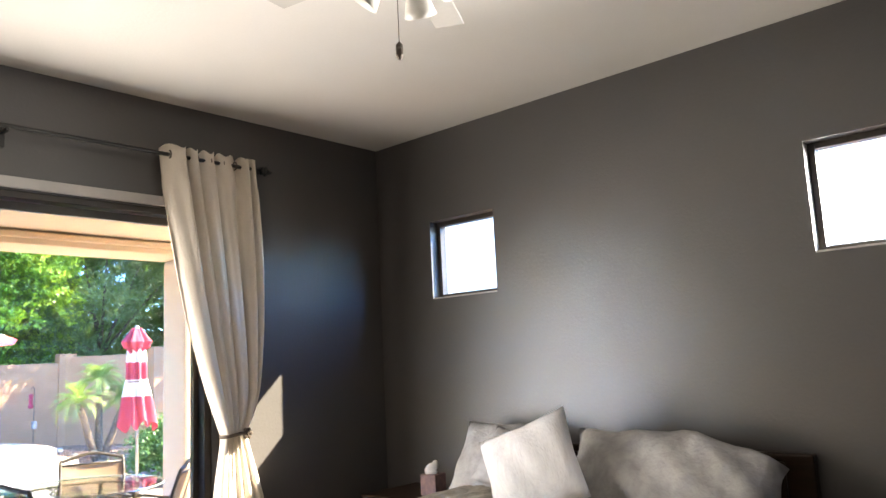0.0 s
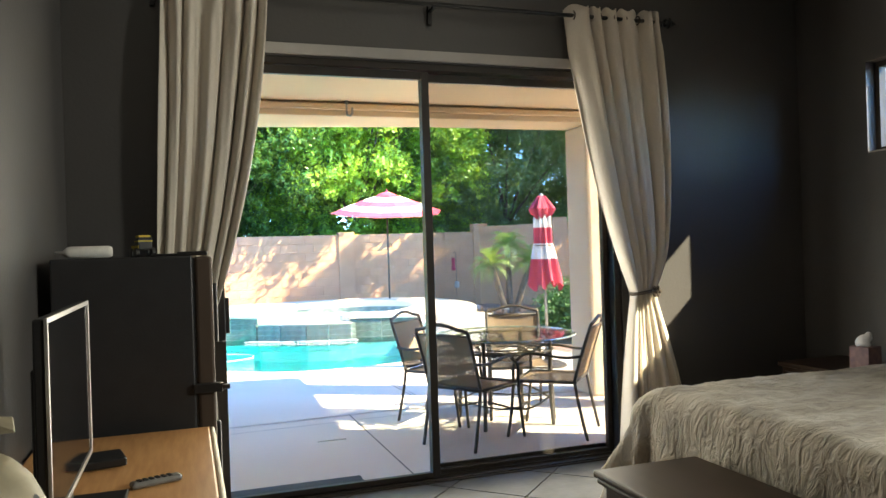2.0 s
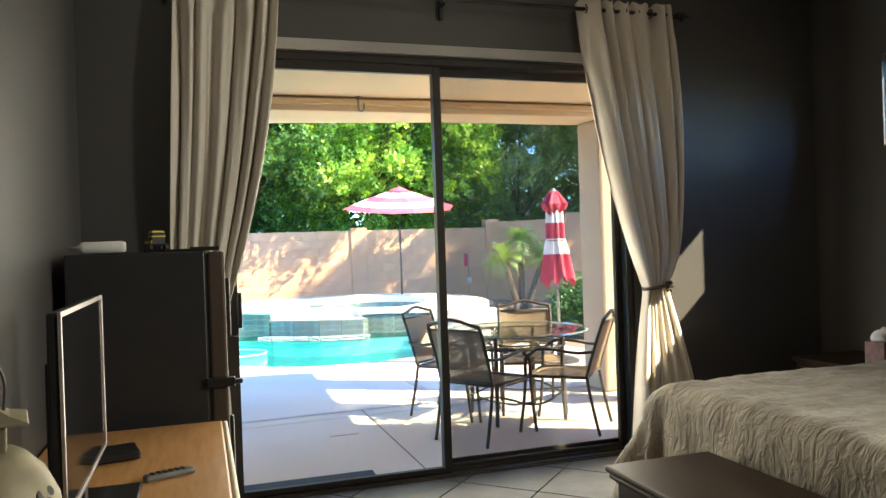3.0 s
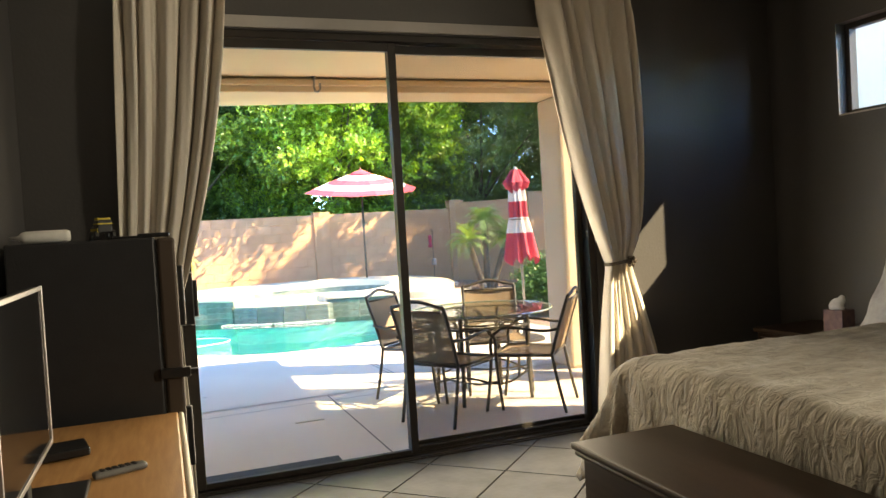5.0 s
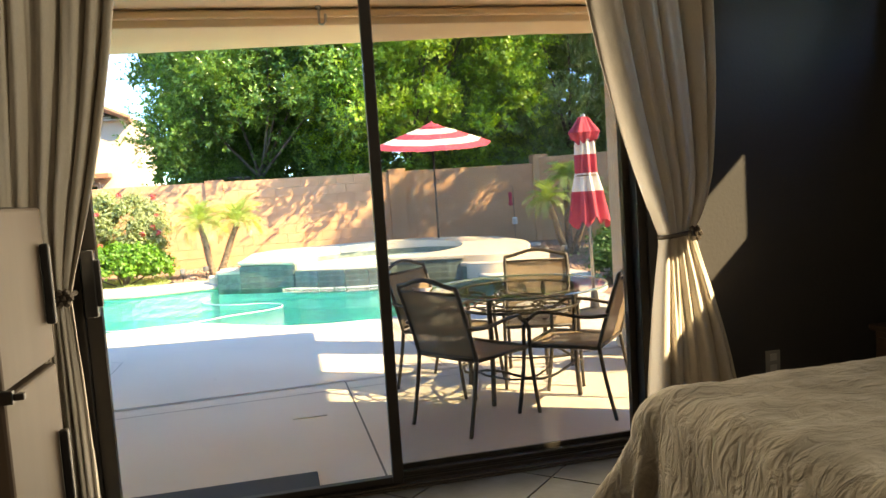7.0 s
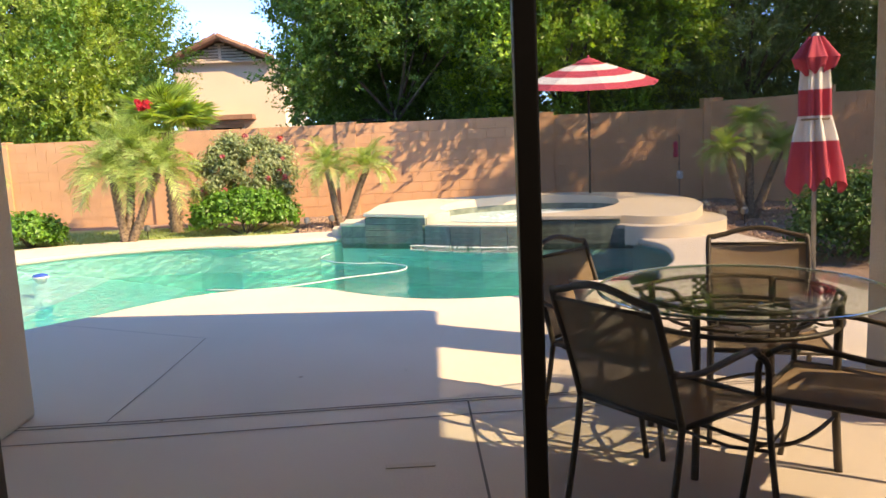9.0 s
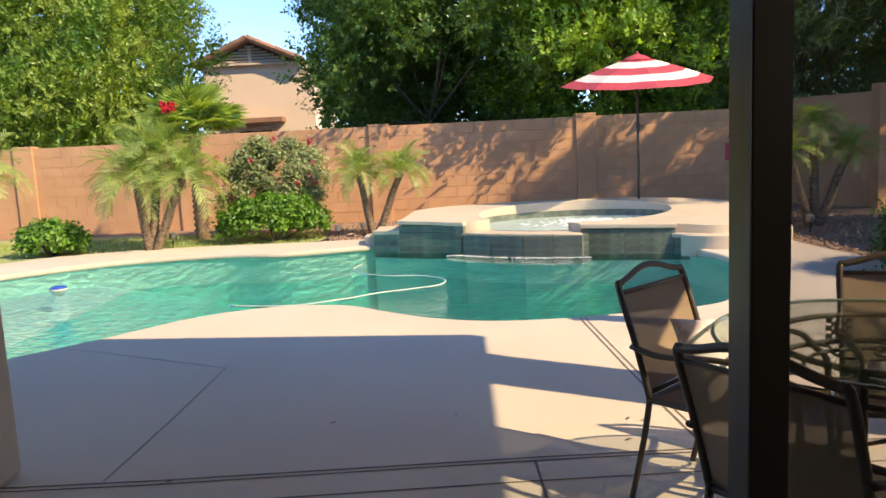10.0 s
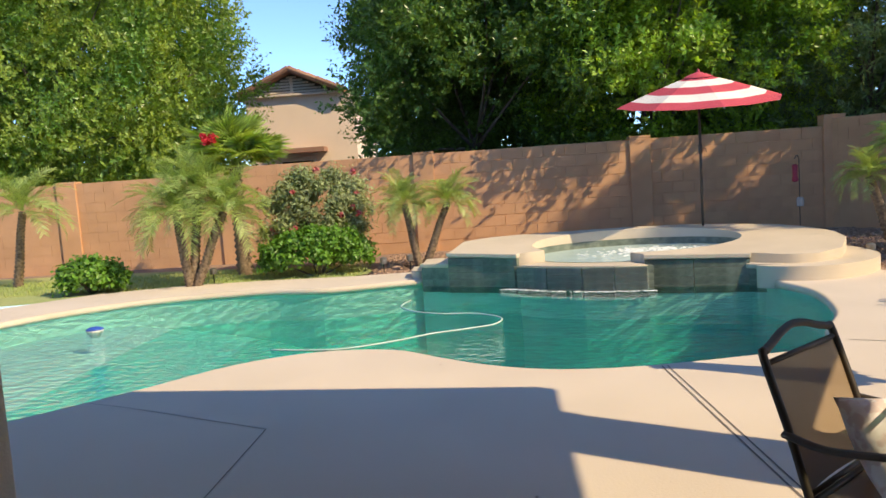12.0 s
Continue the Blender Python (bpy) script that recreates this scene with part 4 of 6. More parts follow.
def pleats(bm, z0, r0, z1, r1, n=72, ragged=0.0, depth=0.36):
    rings = []
    for s in range(5):
        t = s / 4
        ring = []
        for k in range(n):
            a = 2 * math.pi * k / n
            zz = z0 + (z1 - z0) * t
            r = (r0 + (r1 - r0) * t) * (1 + depth * (math.cos(8 * a + 0.5 * math.sin(zz * 5)) * 0.5 + 0.35 * math.cos(5 * a + 1 + zz * 1.5) + 0.2 * math.cos(13 * a + zz * 3)))
            z = z0 + (z1 - z0) * t + (ragged * (math.cos(8 * a + 0.5) + 0.5 * math.sin(3 * a)) if s == 0 else 0)
            ring.append(bm.verts.new((r * math.cos(a) - 0.03 * z / 2, r * math.sin(a), z)))
        rings.append(ring)
    for A, B in zip(rings, rings[1:]):
        for k in range(n):
            bm.faces.new((A[k], A[(k + 1) % n], B[(k + 1) % n], B[k]))


for z0, r0, z1, r1, m, rg in ((0.97, 0.172, 1.295, 0.128, "umb_red", 0.045), (1.295, 0.128, 1.48, 0.090, "umb_white", 0), (1.48, 0.090, 1.67, 0.088, "umb_red", 0),
                              (1.67, 0.088, 1.84, 0.080, "umb_white", 0), (1.80, 0.100, 1.895, 0.135, "umb_red", 0.025), (1.895, 0.135, 2.05, 0.045, "umb_red", 0)):
    bm = bmesh.new()
    pleats(bm, z0, r0, z1, r1, ragged=rg)
    part("canopy_band", bm, M[m], fold, smooth=True)
bm = bmesh.new()
tube(bm, [(0.104 * math.cos(a) - 0.02, 0.104 * math.sin(a), 1.455) for a in np.linspace(0, 2 * math.pi, 25)[:-1]], 0.009, 6, True)
part("strap", bm, M["bark"], fold, "brown cord")
bm = bmesh.new()
lathe(bm, [(0.03, 2.03), (0.035, 2.05), (0.02, 2.075), (0.005, 2.085)], (-0.03, 0, 0), 12)
part("finial", bm, M["steel"], fold, smooth=True)

# open umbrella behind the spa
umb = thing("open_umbrella", (2.72, 11.2, 0.30), label="open red and white striped market umbrella behind the spa", category="umbrella")
bm = bmesh.new()
tube(bm, [(0.0, 0, -0.42), (0, 0, 2.22)], 0.02, 10)
part("pole", bm, M["iron"], umb, smooth=True)
bm = bmesh.new()
lathe(bm, [(0.027, 1.12), (0.03, 1.14), (0.03, 1.24), (0.024, 1.26)], seg=12)
tube(bm, [(0.02, 0, 1.20), (0.07, -0.02, 1.20), (0.08, -0.02, 1.14)], 0.008, 6)
part("crank", bm, M["iron"], umb)
bm = bmesh.new()
R, N8 = 1.2, 8
rings = []
for q in (0.02, 0.24, 0.43, 0.63, 0.82, 0.92, 1.0):
    ring = []
    for k in range(N8 * 4):
        a = 2 * math.pi * k / (N8 * 4)
        ph = (k % 4) / 4
        flat = math.cos(math.pi / N8) / math.cos((ph - 0.5) * 2 * math.pi / N8)
        sag = 0.018 * q * math.sin(math.pi * ph) ** 2
        ring.append(bm.verts.new((R * q * flat * math.cos(a), R * q * flat * math.sin(a), 2.28 - 0.40 * q ** 1.15 - sag)))
    rings.append(ring)
for i, (A, B) in enumerate(zip(rings, rings[1:])):
    for k in range(len(A)):
        f = bm.faces.new((A[k], B[k], B[(k + 1) % len(A)], A[(k + 1) % len(A)]))
        f.material_index = (0, 1, 0, 1, 0, 0)[i]
bm.faces.new(rings[0])
TILT = Matrix.Translation((0, 0, 2.1)) @ pose(0, 0, 0, 8.5, -1.0, 0) @ Matrix.Translation((0, 0, -2.1))
bmesh.ops.transform(bm, matrix=TILT, verts=bm.verts)
ob = part("canopy", bm, [M["umb_red"], M["umb_white"]], umb, "red and white ringed canvas canopy")
bm = bmesh.new()
lathe(bm, [(0.21, 2.235), (0.12, 2.275), (0.03, 2.305), (0.015, 2.34), (0.004, 2.35)], seg=24)
bmesh.ops.transform(bm, matrix=TILT, verts=bm.verts)
part("vent_cap", bm, M["umb_red"], umb)
for k in range(N8):
    a = 2 * math.pi * k / N8
    bm = bmesh.new()
    tube(bm, [(0.04 * math.cos(a), 0.04 * math.sin(a), 2.23), (R * math.cos(a) * 0.99, R * math.sin(a) * 0.99, 1.865)], 0.008, 5)
    tube(bm, [(0.03 * math.cos(a), 0.03 * math.sin(a), 1.80), (0.5 * R * math.cos(a), 0.5 * R * math.sin(a), 2.04)], 0.006, 5)
    bmesh.ops.transform(bm, matrix=TILT, verts=bm.verts)
    part("rib", bm, M["umb_white"], umb)

# joints, mat, lids and small things on the patio
def joint(pts, w=0.014):
    bm = bmesh.new()
    for (ax, ay), (bx, by) in zip(pts, pts[1:]):
        d = Vector((bx - ax, by - ay)).normalized()
        n = Vector((-d.y, d.x)) * w / 2
        q = [bm.verts.new((p[0], p[1], PZ + 0.0025)) for p in ((ax + n.x, ay + n.y), (ax - n.x, ay - n.y), (bx - n.x, by - n.y), (bx + n.x, by + n.y))]
        bm.faces.new(q)
    bmesh.ops.recalc_face_normals(bm, faces=bm.faces)
    return tagged(mesh_ob("patio_joint", bm, M["joint"]), "dark expansion joint in the concrete deck", "joint", kind="structure")


joint([(-9, 2.30), (-1.7, 2.365), (0.02, 2.44), (3.6, 2.52)], 0.012)
joint([(-9, 2.34), (-1.7, 2.405), (0.02, 2.475), (3.6, 2.555)], 0.012)
joint([(-9, 2.10), (-1.7, 2.15), (0.0, 2.235), (2.2, 2.30)], 0.010)
joint([(0.018, 2.43), (0.034, 0.25)], 0.012)
joint([(-1.885, 4.17), (-1.90, 3.2), (-1.93, 2.42)], 0.007)
joint([(-1.885, 4.17), (-3.02, 4.76), (-3.4, 4.93)], 0.006)
joint([(0.70, 5.14), (0.77, 3.1), (0.80, 2.58)], 0.012)
joint([(0.74, 5.14), (0.81, 3.1), (0.84, 2.58)], 0.010)
joint([(2.22, 5.62), (3.5, 5.05)], 0.012)
tagged(mesh_ob("door_mat", boxes(((-1.25, 0.30, PZ), (-0.30, 0.60, PZ + 0.018)), bevel=0.005), M["rubber"]), "dark rubber doormat on the patio", "mat")
tagged(mesh_ob("deck_lid", boxes(((-0.40, 1.62, PZ), (-0.18, 1.66, PZ + 0.006)), bevel=0.002), M["coping"]), "small painted drain lid in the deck", "lid")
rng = random.Random(5)
for x, y in ((-0.98, 3.02), (-0.33, 3.05), (-0.9, 5.5), (-1.62, 2.38), (0.55, 2.9), (0.62, 2.86), (0.48, 2.62)):
    bm = bmesh.new()
    s = 0.018
    vs = [bm.verts.new((s * a, s * b * 0.5, 0.004 + 0.004 * c)) for a, b, c in ((-1, 0, 0), (0, -1, 1), (1.2, 0, 2), (0, 1, 1))]
    top = [bm.verts.new(v.co + Vector((0, 0, 0.002))) for v in vs]
    bm.faces.new(vs[::-1]), bm.faces.new(top)
    for i in range(4):
        bm.faces.new((vs[i], vs[(i + 1) % 4], top[(i + 1) % 4], top[i]))
    ob = mesh_ob("fallen_leaf", bm, M["bark"])
    ob.matrix_world = pose(x, y, PZ, 0, 0, rng.uniform(0, 360))
    tagged(ob, "dry brown leaf lying on the deck", "leaf", "fallen leaves")

# things in the pool
bm = bmesh.new()
tube(bm, spline([(-2.6, 6.75, -0.182), (-1.95, 6.62, -0.182), (-1.42, 6.85, -0.182), (-1.11, 7.08, -0.182), (-0.73, 7.24, -0.182), (-0.46, 7.40, -0.182), (-0.40, 7.72, -0.182), (-0.68, 8.03, -0.182), (-1.06, 8.13, -0.182), (-1.37, 8.36, -0.182), (-1.58, 8.75, -0.182), (-1.50, 9.15, -0.182)], 6, False), 0.0095, 8)
tagged(mesh_ob("pool_hose", bm, M["hose"], True), "pale pool cleaner hose floating on the water", "hose")
bm = bmesh.new()
lathe(bm, [(0.05, -0.06), (0.13, -0.05), (0.15, 0.0), (0.12, 0.05), (0.05, 0.07)], seg=20)
ob = mesh_ob("pool_cleaner", bm, M["black"], True)
ob.location = (-0.80, 8.9, -1.24)
tagged(ob, "dark round pool cleaner on the pool floor", "pool cleaner")
fl = thing("chlorine_float", (-5.16, 8.3, -0.20), label="blue and white floating chlorine dispenser", category="pool float")
bm = bmesh.new()
lathe(bm, [(0.05, -0.06), (0.075, -0.02), (0.10, 0.015), (0.10, 0.03), (0.085, 0.035)], seg=20)
part("float_body", bm, M["white_plastic"], fl, smooth=True)
bm = bmesh.new()
lathe(bm, [(0.10, 0.031), (0.085, 0.05), (0.04, 0.065), (0.01, 0.066)], seg=20)
part("cap", bm, M["blue"], fl, "blue cap", smooth=True)


# ---- plants ----
def blob(bm, at, rx, ry, rz, seed, sub=2, rough=0.3):
    geo = bmesh.ops.create_icosphere(bm, subdivisions=sub, radius=1.0)
    for v in geo["verts"]:
        k = 1 + rough * noise.noise(v.co * 1.7 + Vector((seed, 0, seed * 2)))
        v.co = Vector((at[0] + v.co.x * rx * k, at[1] + v.co.y * ry * k, at[2] + v.co.z * rz * k))


def tree(at, crown, size, count, material, leaf, seed, label, slim=0.5, flatten=0.75, clumps=300, trunk_r=0.14):
    """at: foot; crown: its middle; size: half axes."""
    t = thing("tree", at, label=label, category="tree")
    rng = random.Random(seed)
    C, Sz = Vector(crown) - Vector(at), Vector(size)
    cs, rs = [], []
    while len(cs) < clumps:
        p = Vector((rng.uniform(-1, 1), rng.uniform(-1, 1), rng.uniform(-1, 1)))
        if 0.3 < p.x ** 4 + p.y ** 2 + p.z ** 4 + 0.22 and p.x ** 4 + p.y ** 2 + p.z ** 4 < 1 and noise.noise(p * 2.3 + Vector((seed, seed, 0))) > -0.58:
            q, r = C + Vector((p.x * Sz.x, p.y * Sz.y, p.z * Sz.z)), rng.uniform(0.5, 1.0) * min(Sz) * 0.32
            if at[1] > 15 and q.y + at[1] - r < 14.9 and q.z + at[2] - r < 2.0:
                continue                                  # keeps clear of the garden wall
            cs.append(tuple(q))
            rs.append(r)
    bm = bmesh.new()
    top = Vector((C.x * 0.6, C.y * 0.6, max(C.z - Sz.z * 0.45, 0.6)))
    tube(bm, spline([(0, 0, 0), (0.05, 0.02, top.z * 0.4), (top.x * 0.6 - 0.05, top.y * 0.6, top.z * 0.75), tuple(top)], 3, False), [trunk_r * (1 - 0.05 * i) for i in range(10)], 8)
    for i in range(0, clumps, max(20, clumps // 9)):
        e = Vector(cs[i])
        mid = top.lerp(e, 0.5) + Vector((rng.uniform(-.2, .2), rng.uniform(-.2, .2), rng.uniform(-.1, .3)))
        tube(bm, spline([tuple(top * 0.9), tuple(mid), tuple(e)], 3, False), [0.05, 0.042, 0.035, 0.028, 0.02, 0.014, 0.008], 5)
    part("trunk", bm, M["tree_bark"], t, smooth=True)
    shoots("crown", cs, rs, count, leaf, M[material], t, seed, flatten, slim)
    return t


GZ = PZ - 0.03
tree((-11.2, 18.8, GZ), (-10.9, 18.4, 4.2), (4.7, 2.9, 4.4), 215000, "leaf_yellow", 0.050, 11, "tall leafy tree with yellowing green leaves behind the wall", clumps=520)
tree((-18.5, 18.5, GZ), (-18.5, 18.5, 4.4), (4.6, 2.8, 4.2), 30000, "leaf_dark", 0.09, 12, "tall dark green tree behind the wall", clumps=50)
tree((-1.0, 18.2, GZ), (-0.35, 16.3, 4.2), (2.75, 2.7, 4.6), 200000, "leaf_dark", 0.047, 13, "dense dark green ficus tree behind the wall", clumps=420)
tree((3.0, 18.4, GZ), (3.6, 15.8, 4.3), (3.1, 2.6, 4.6), 170000, "leaf_bright", 0.048, 14, "dense bright green tree behind the wall")
tree((8.0, 17.4, GZ), (7.8, 16.3, 4.3), (3.6, 2.6, 4.6), 130000, "leaf_grey", 0.07, 15, "feathery grey-green mesquite tree behind the wall", slim=0.22)
tree((13.5, 16.0, GZ), (13.0, 15.6, 4.3), (3.8, 3.0, 4.6), 50000, "leaf_grey", 0.085, 16, "feathery grey-green tree behind the wall", slim=0.22, clumps=120)
# two high crowns added to throw shade on the right of the wall
tree((12.4, 9.4, GZ), (11.4, 9.2, 5.2), (4.2, 2.4, 1.8), 52000, "leaf_grey", 0.075, 17, "spreading thin-leaved tree beside the yard, added to shade the garden wall", slim=0.2, clumps=90)
tree((12.2, 13.4, GZ), (10.9, 12.2, 5.5), (4.5, 1.8, 1.5), 62000, "leaf_grey", 0.075, 18, "spreading thin-leaved tree over the garden wall, added to cast streaky shade", slim=0.25, clumps=120)
tree((1.2, 21.5, GZ), (1.9, 21.5, 4.0), (5.6, 2.0, 4.7), 90000, "leaf_dark", 0.12, 19, "tall dark green tree far beyond the wall", clumps=900)
tree((-13.4, 23.5, GZ), (-13.4, 23.5, 4.2), (4.6, 2.0, 4.8), 50000, "leaf_dark", 0.13, 26, "tall dark green tree far beyond the wall", clumps=700)
tree((9.5, 21.0, GZ), (9.5, 21.0, 4.2), (5.2, 2.0, 4.8), 70000, "leaf_dark", 0.12, 20, "tall dark green tree far beyond the wall", clumps=900)
# out of view: added to dim the sky glow window 1 puts on the north wall
tree((7.6, -6.4, GZ), (7.4, -6.2, 2.6), (1.7, 2.6, 1.9), 16000, "leaf_dark", 0.08, 27, "unseen leafy tree added to block sky reflected in the north wall", clumps=90, trunk_r=0.09)
side_house = thing("side_house", (10.5, 1.5, GZ), label="tan stucco side wall of the next house", category="house")
part("wall", boxes(((0, -4.0, 0), (5.0, 5.2, 5.2))), M["house_wall"], side_house)
part("roof", boxes(((-0.35, -4.4, 5.2), (5.2, 5.6, 5.38)), bevel=0.03), M["roof_tile"], side_house, "clay tile eave")


def frond_mesh(name, length, droop, n, leaflet, material, seed):
    """A feather palm leaf that grows along +x, arching over."""
    rng = random.Random(seed)
    V, F = [], []

    def rib(t):
        return Vector((length * (t - 0.18 * t ** 3 * droop), 0, length * (0.42 * t - droop * 0.78 * t ** 2.2)))
    for i in range(10):
        a, b, w = rib(i / 10), rib((i + 1) / 10), 0.007 * (1 - i / 11)
        k = len(V)
        V += [a + Vector((0, w, 0)), a - Vector((0, w, 0)), b - Vector((0, w, 0)), b + Vector((0, w, 0))]
        F.append((k, k + 1, k + 2, k + 3))
    for i in range(n):
        t = 0.14 + 0.86 * i / n
        p = rib(t)
        d = (rib(min(1, t + 0.02)) - rib(t - 0.02)).normalized()
        for s in (-1, 1):
            L = leaflet * (0.55 + 0.45 * math.sin(math.pi * min(1, t * 0.95 + 0.1))) * rng.uniform(0.85, 1.1)
            out = (d * 0.72 + Vector((0, s, 0)) * 0.66 + Vector((0, 0, 0.28 - 0.2 * t + rng.uniform(-0.3, 0.3)))).normalized()
            e = p + out * L + Vector((0, 0, -L * L * 0.55))
            m = p + out * L * 0.5
            w = d * 0.006
            k = len(V)
            V += [p - w, m - w * 1.25, e, m + w * 1.25, p + w]
            F += [(k, k + 1, k + 3, k + 4), (k + 1, k + 2, k + 3)]
    me = bpy.data.meshes.new(name)
    me.from_pydata([tuple(v) for v in V], [], F)
    me.materials.append(material)
    return me


def fan_mesh(name, stalk, radius, material, seed):
    """A fan palm leaf on its stalk, along +x."""
    rng = random.Random(seed)
    V, F = [], []
    for i in range(6):
        a = Vector((stalk * i / 6, 0, stalk * 0.25 * math.sin(i / 6 * 1.4)))
        b = Vector((stalk * (i + 1) / 6, 0, stalk * 0.25 * math.sin((i + 1) / 6 * 1.4)))
        k = len(V)
        V += [a + Vector((0, 0.012, 0)), a - Vector((0, 0.012, 0)), b - Vector((0, 0.01, 0)), b + Vector((0, 0.01, 0))]
        F.append((k, k + 1, k + 2, k + 3))
    hub = Vector((stalk, 0, stalk * 0.25 * math.sin(1.4)))
    n = 34
    for i in range(n):
        a = radians(-130 + 260 * i / (n - 1))
        d = Vector((math.cos(a), math.sin(a), 0))
        s = Vector((-math.sin(a), math.cos(a), 0))
        L = radius * (0.8 + 0.2 * math.cos(a)) * rng.uniform(0.92, 1.05)
        h = radius * 0.5
        wd = h * 0.075
        k = len(V)
        V += [hub, hub + d * h - s * wd + Vector((0, 0, 0.02)), hub + d * h + Vector((0, 0, -0.015)), hub + d * h + s * wd + Vector((0, 0, 0.02)), hub + d * L + Vector((0, 0, -0.16 * L * rng.uniform(0.3, 1.3)))]
        F += [(k, k + 1, k + 2), (k, k + 2, k + 3), (k + 1, k + 4, k + 2), (k + 2, k + 4, k + 3)]
    me = bpy.data.meshes.new(name)
    me.from_pydata([tuple(v) for v in V], [], F)
    me.materials.append(material)
    return me


FROND = [frond_mesh("frond", 1.0, d, 34, 0.28, M["frond"], i) for i, d in enumerate((0.5, 0.8, 1.1))]
FAN = [fan_mesh("fan_leaf", 0.55, 0.55, M["frond_green"], i) for i in range(2)]


def palm(at, heads, scale, label, seed, fan=False, n=30, trunk_r=0.06):
    """Trunks that rise from one foot to their heads, each with a crown of leaves."""
    t = thing("palm_tree", at, label=label, category="palm tree")
    rng = random.Random(seed)
    for hx, hy, hz in heads:
        e = Vector((hx - at[0], hy - at[1], hz - at[2]))
        foot = Vector((e.x * 0.12, e.y * 0.12, 0))
        pts = spline([tuple(foot), tuple(foot.lerp(e, 0.35) + Vector((e.x * 0.02, 0, 0.02))), tuple(foot.lerp(e, 0.7) + Vector((-e.x * 0.03, 0, 0))), tuple(e)], 14, False)
        bm = bmesh.new()
        tube(bm, [tuple(p) for p in pts], [trunk_r * (1.15 - 0.3 * i / len(pts)) * (1.2 if i % 2 else 0.86) for i in range(len(pts))], 10)
        part("trunk", bm, M["bark"], t, smooth=True)
        for i in range(n):
            u = (i + 0.5) / n
            el = (84 - 90 * u if fan else 62 - 88 * u) + rng.uniform(-8, 8)
            az = i * 137.5 + rng.uniform(-12, 12)
            ob = new("fan_leaf" if fan else "frond", (FAN if fan else FROND)[rng.randrange(2 if fan else 3)])
            s = scale * rng.uniform(0.82, 1.1)
            ob.parent = t
            ob.matrix_local = Matrix.Translation(e + Vector((0, 0, 0.02))) @ pose(0, 0, 0, 0, 0, az) @ pose(0, 0, 0, rng.uniform(-45, 45) if fan else rng.uniform(-15, 15), -el, 0) @ Matrix.Scale(s, 4)
    return t


palm((-5.15, 11.25, GZ), ((-5.28, 11.2, 1.05), (-4.55, 11.3, 1.02), (-5.0, 11.5, 1.35)), 0.92, "clump of pygmy date palms with arching pale fronds", 1, n=44, trunk_r=0.066)
palm((-1.6, 12.0, GZ), ((-1.80, 11.95, 0.94), (-1.10, 12.05, 0.92)), 0.66, "pair of small pygmy date palms in gravel", 2, n=44, trunk_r=0.06)
palm((5.1, 10.35, GZ), ((5.1, 10.4, 1.36), (4.68, 10.3, 0.95), (5.58, 10.35, 0.95)), 0.54, "three-trunked pygmy date palm in the gravel bed", 3, n=44, trunk_r=0.06)
palm((-8.95, 12.7, GZ), ((-8.6, 12.6, 1.22),), 1.0, "pygmy date palm with a leaning trunk on the lawn", 4, n=30, trunk_r=0.07)
palm((-4.7, 12.5, GZ), ((-4.68, 12.4, 1.74),), 0.92, "young fan palm with broad green fans", 5, fan=True, n=44, trunk_r=0.11)


def bush(name, at, size, count, leaf, material, seed, label, flowers=(), slim=0.6):
    b = thing(name, at, label=label, category="bush")
    rng = random.Random(seed)
    cs, rs = [], []
    for _ in range(130):
        a, h = rng.uniform(0, 2 * math.pi), rng.uniform(-0.5, 1)
        k = math.sqrt(max(0.05, 1 - max(h, 0) ** 2)) * rng.uniform(0.55, 0.92)
        cs.append((size[0] * k * math.cos(a), size[1] * k * math.sin(a), size[2] * (0.5 + 0.42 * h)))
        rs.append(min(size) * rng.uniform(0.24, 0.42))
    bm = bmesh.new()
    for i in range(9):
        e = Vector(cs[i * 5])
        tube(bm, [(e.x * 0.08, e.y * 0.08, 0), tuple(e * 0.5 + Vector((0, 0, 0.04))), tuple(e)], [0.016, 0.011, 0.005], 5)
    part("stem", bm, M["tree_bark"], b)
    leaves("foliage", cs, rs, count, leaf, M[material], b, seed, 0.9, slim)
    if flowers:
        fc = [tuple(Vector(cs[i]) * 1.08 + Vector((0, -rs[i] * 0.5, rs[i] * 0.5))) for i in range(0, 46, 2)]
        leaves("flower", fc, [0.05] * len(fc), flowers[0], 0.03, M[flowers[1]], b, seed + 1, 1.0, 0.9, flowers[2])
    return b


bush("hedge", (-3.25, 11.75, GZ), (1.02, 0.42, 0.80), 20000, 0.036, "leaf_hedge", 21, "clipped bright green rounded hedge behind the pool")
bush("rose_bush", (-3.4, 12.75, GZ), (1.06, 0.65, 1.84), 32000, 0.036, "leaf_shrub", 22, "loose shrub with pink and red flowers", (760, "petal_pink", "pink and red flowers"), slim=0.4)
bush("bush", (-6.72, 11.2, GZ), (0.58, 0.42, 0.56), 6000, 0.040, "leaf_hedge", 23, "small round green bush on the lawn")
bush("bush", (4.75, 6.45, GZ), (1.0, 0.75, 0.86), 26000, 0.025, "leaf_box", 24, "dark green rounded bush beside the deck")
rb = thing("bougainvillea_flower", (-4.78, 11.5, 2.16), label="cluster of bright red flowers against the fan palm", category="flower")
leaves("petal", [(0, 0, 0), (0.08, 0, 0.03), (-0.06, 0.02, 0.05)], [0.09, 0.07, 0.07], 260, 0.035, M["petal_red"], rb, 31, 1.0, 0.9)
bm = bmesh.new()
tube(bm, [(0, 0, 0), (0.05, 0.2, -0.12), (0.15, 0.42, -0.2)], 0.006, 5)
part("stem", bm, M["tree_bark"], rb)


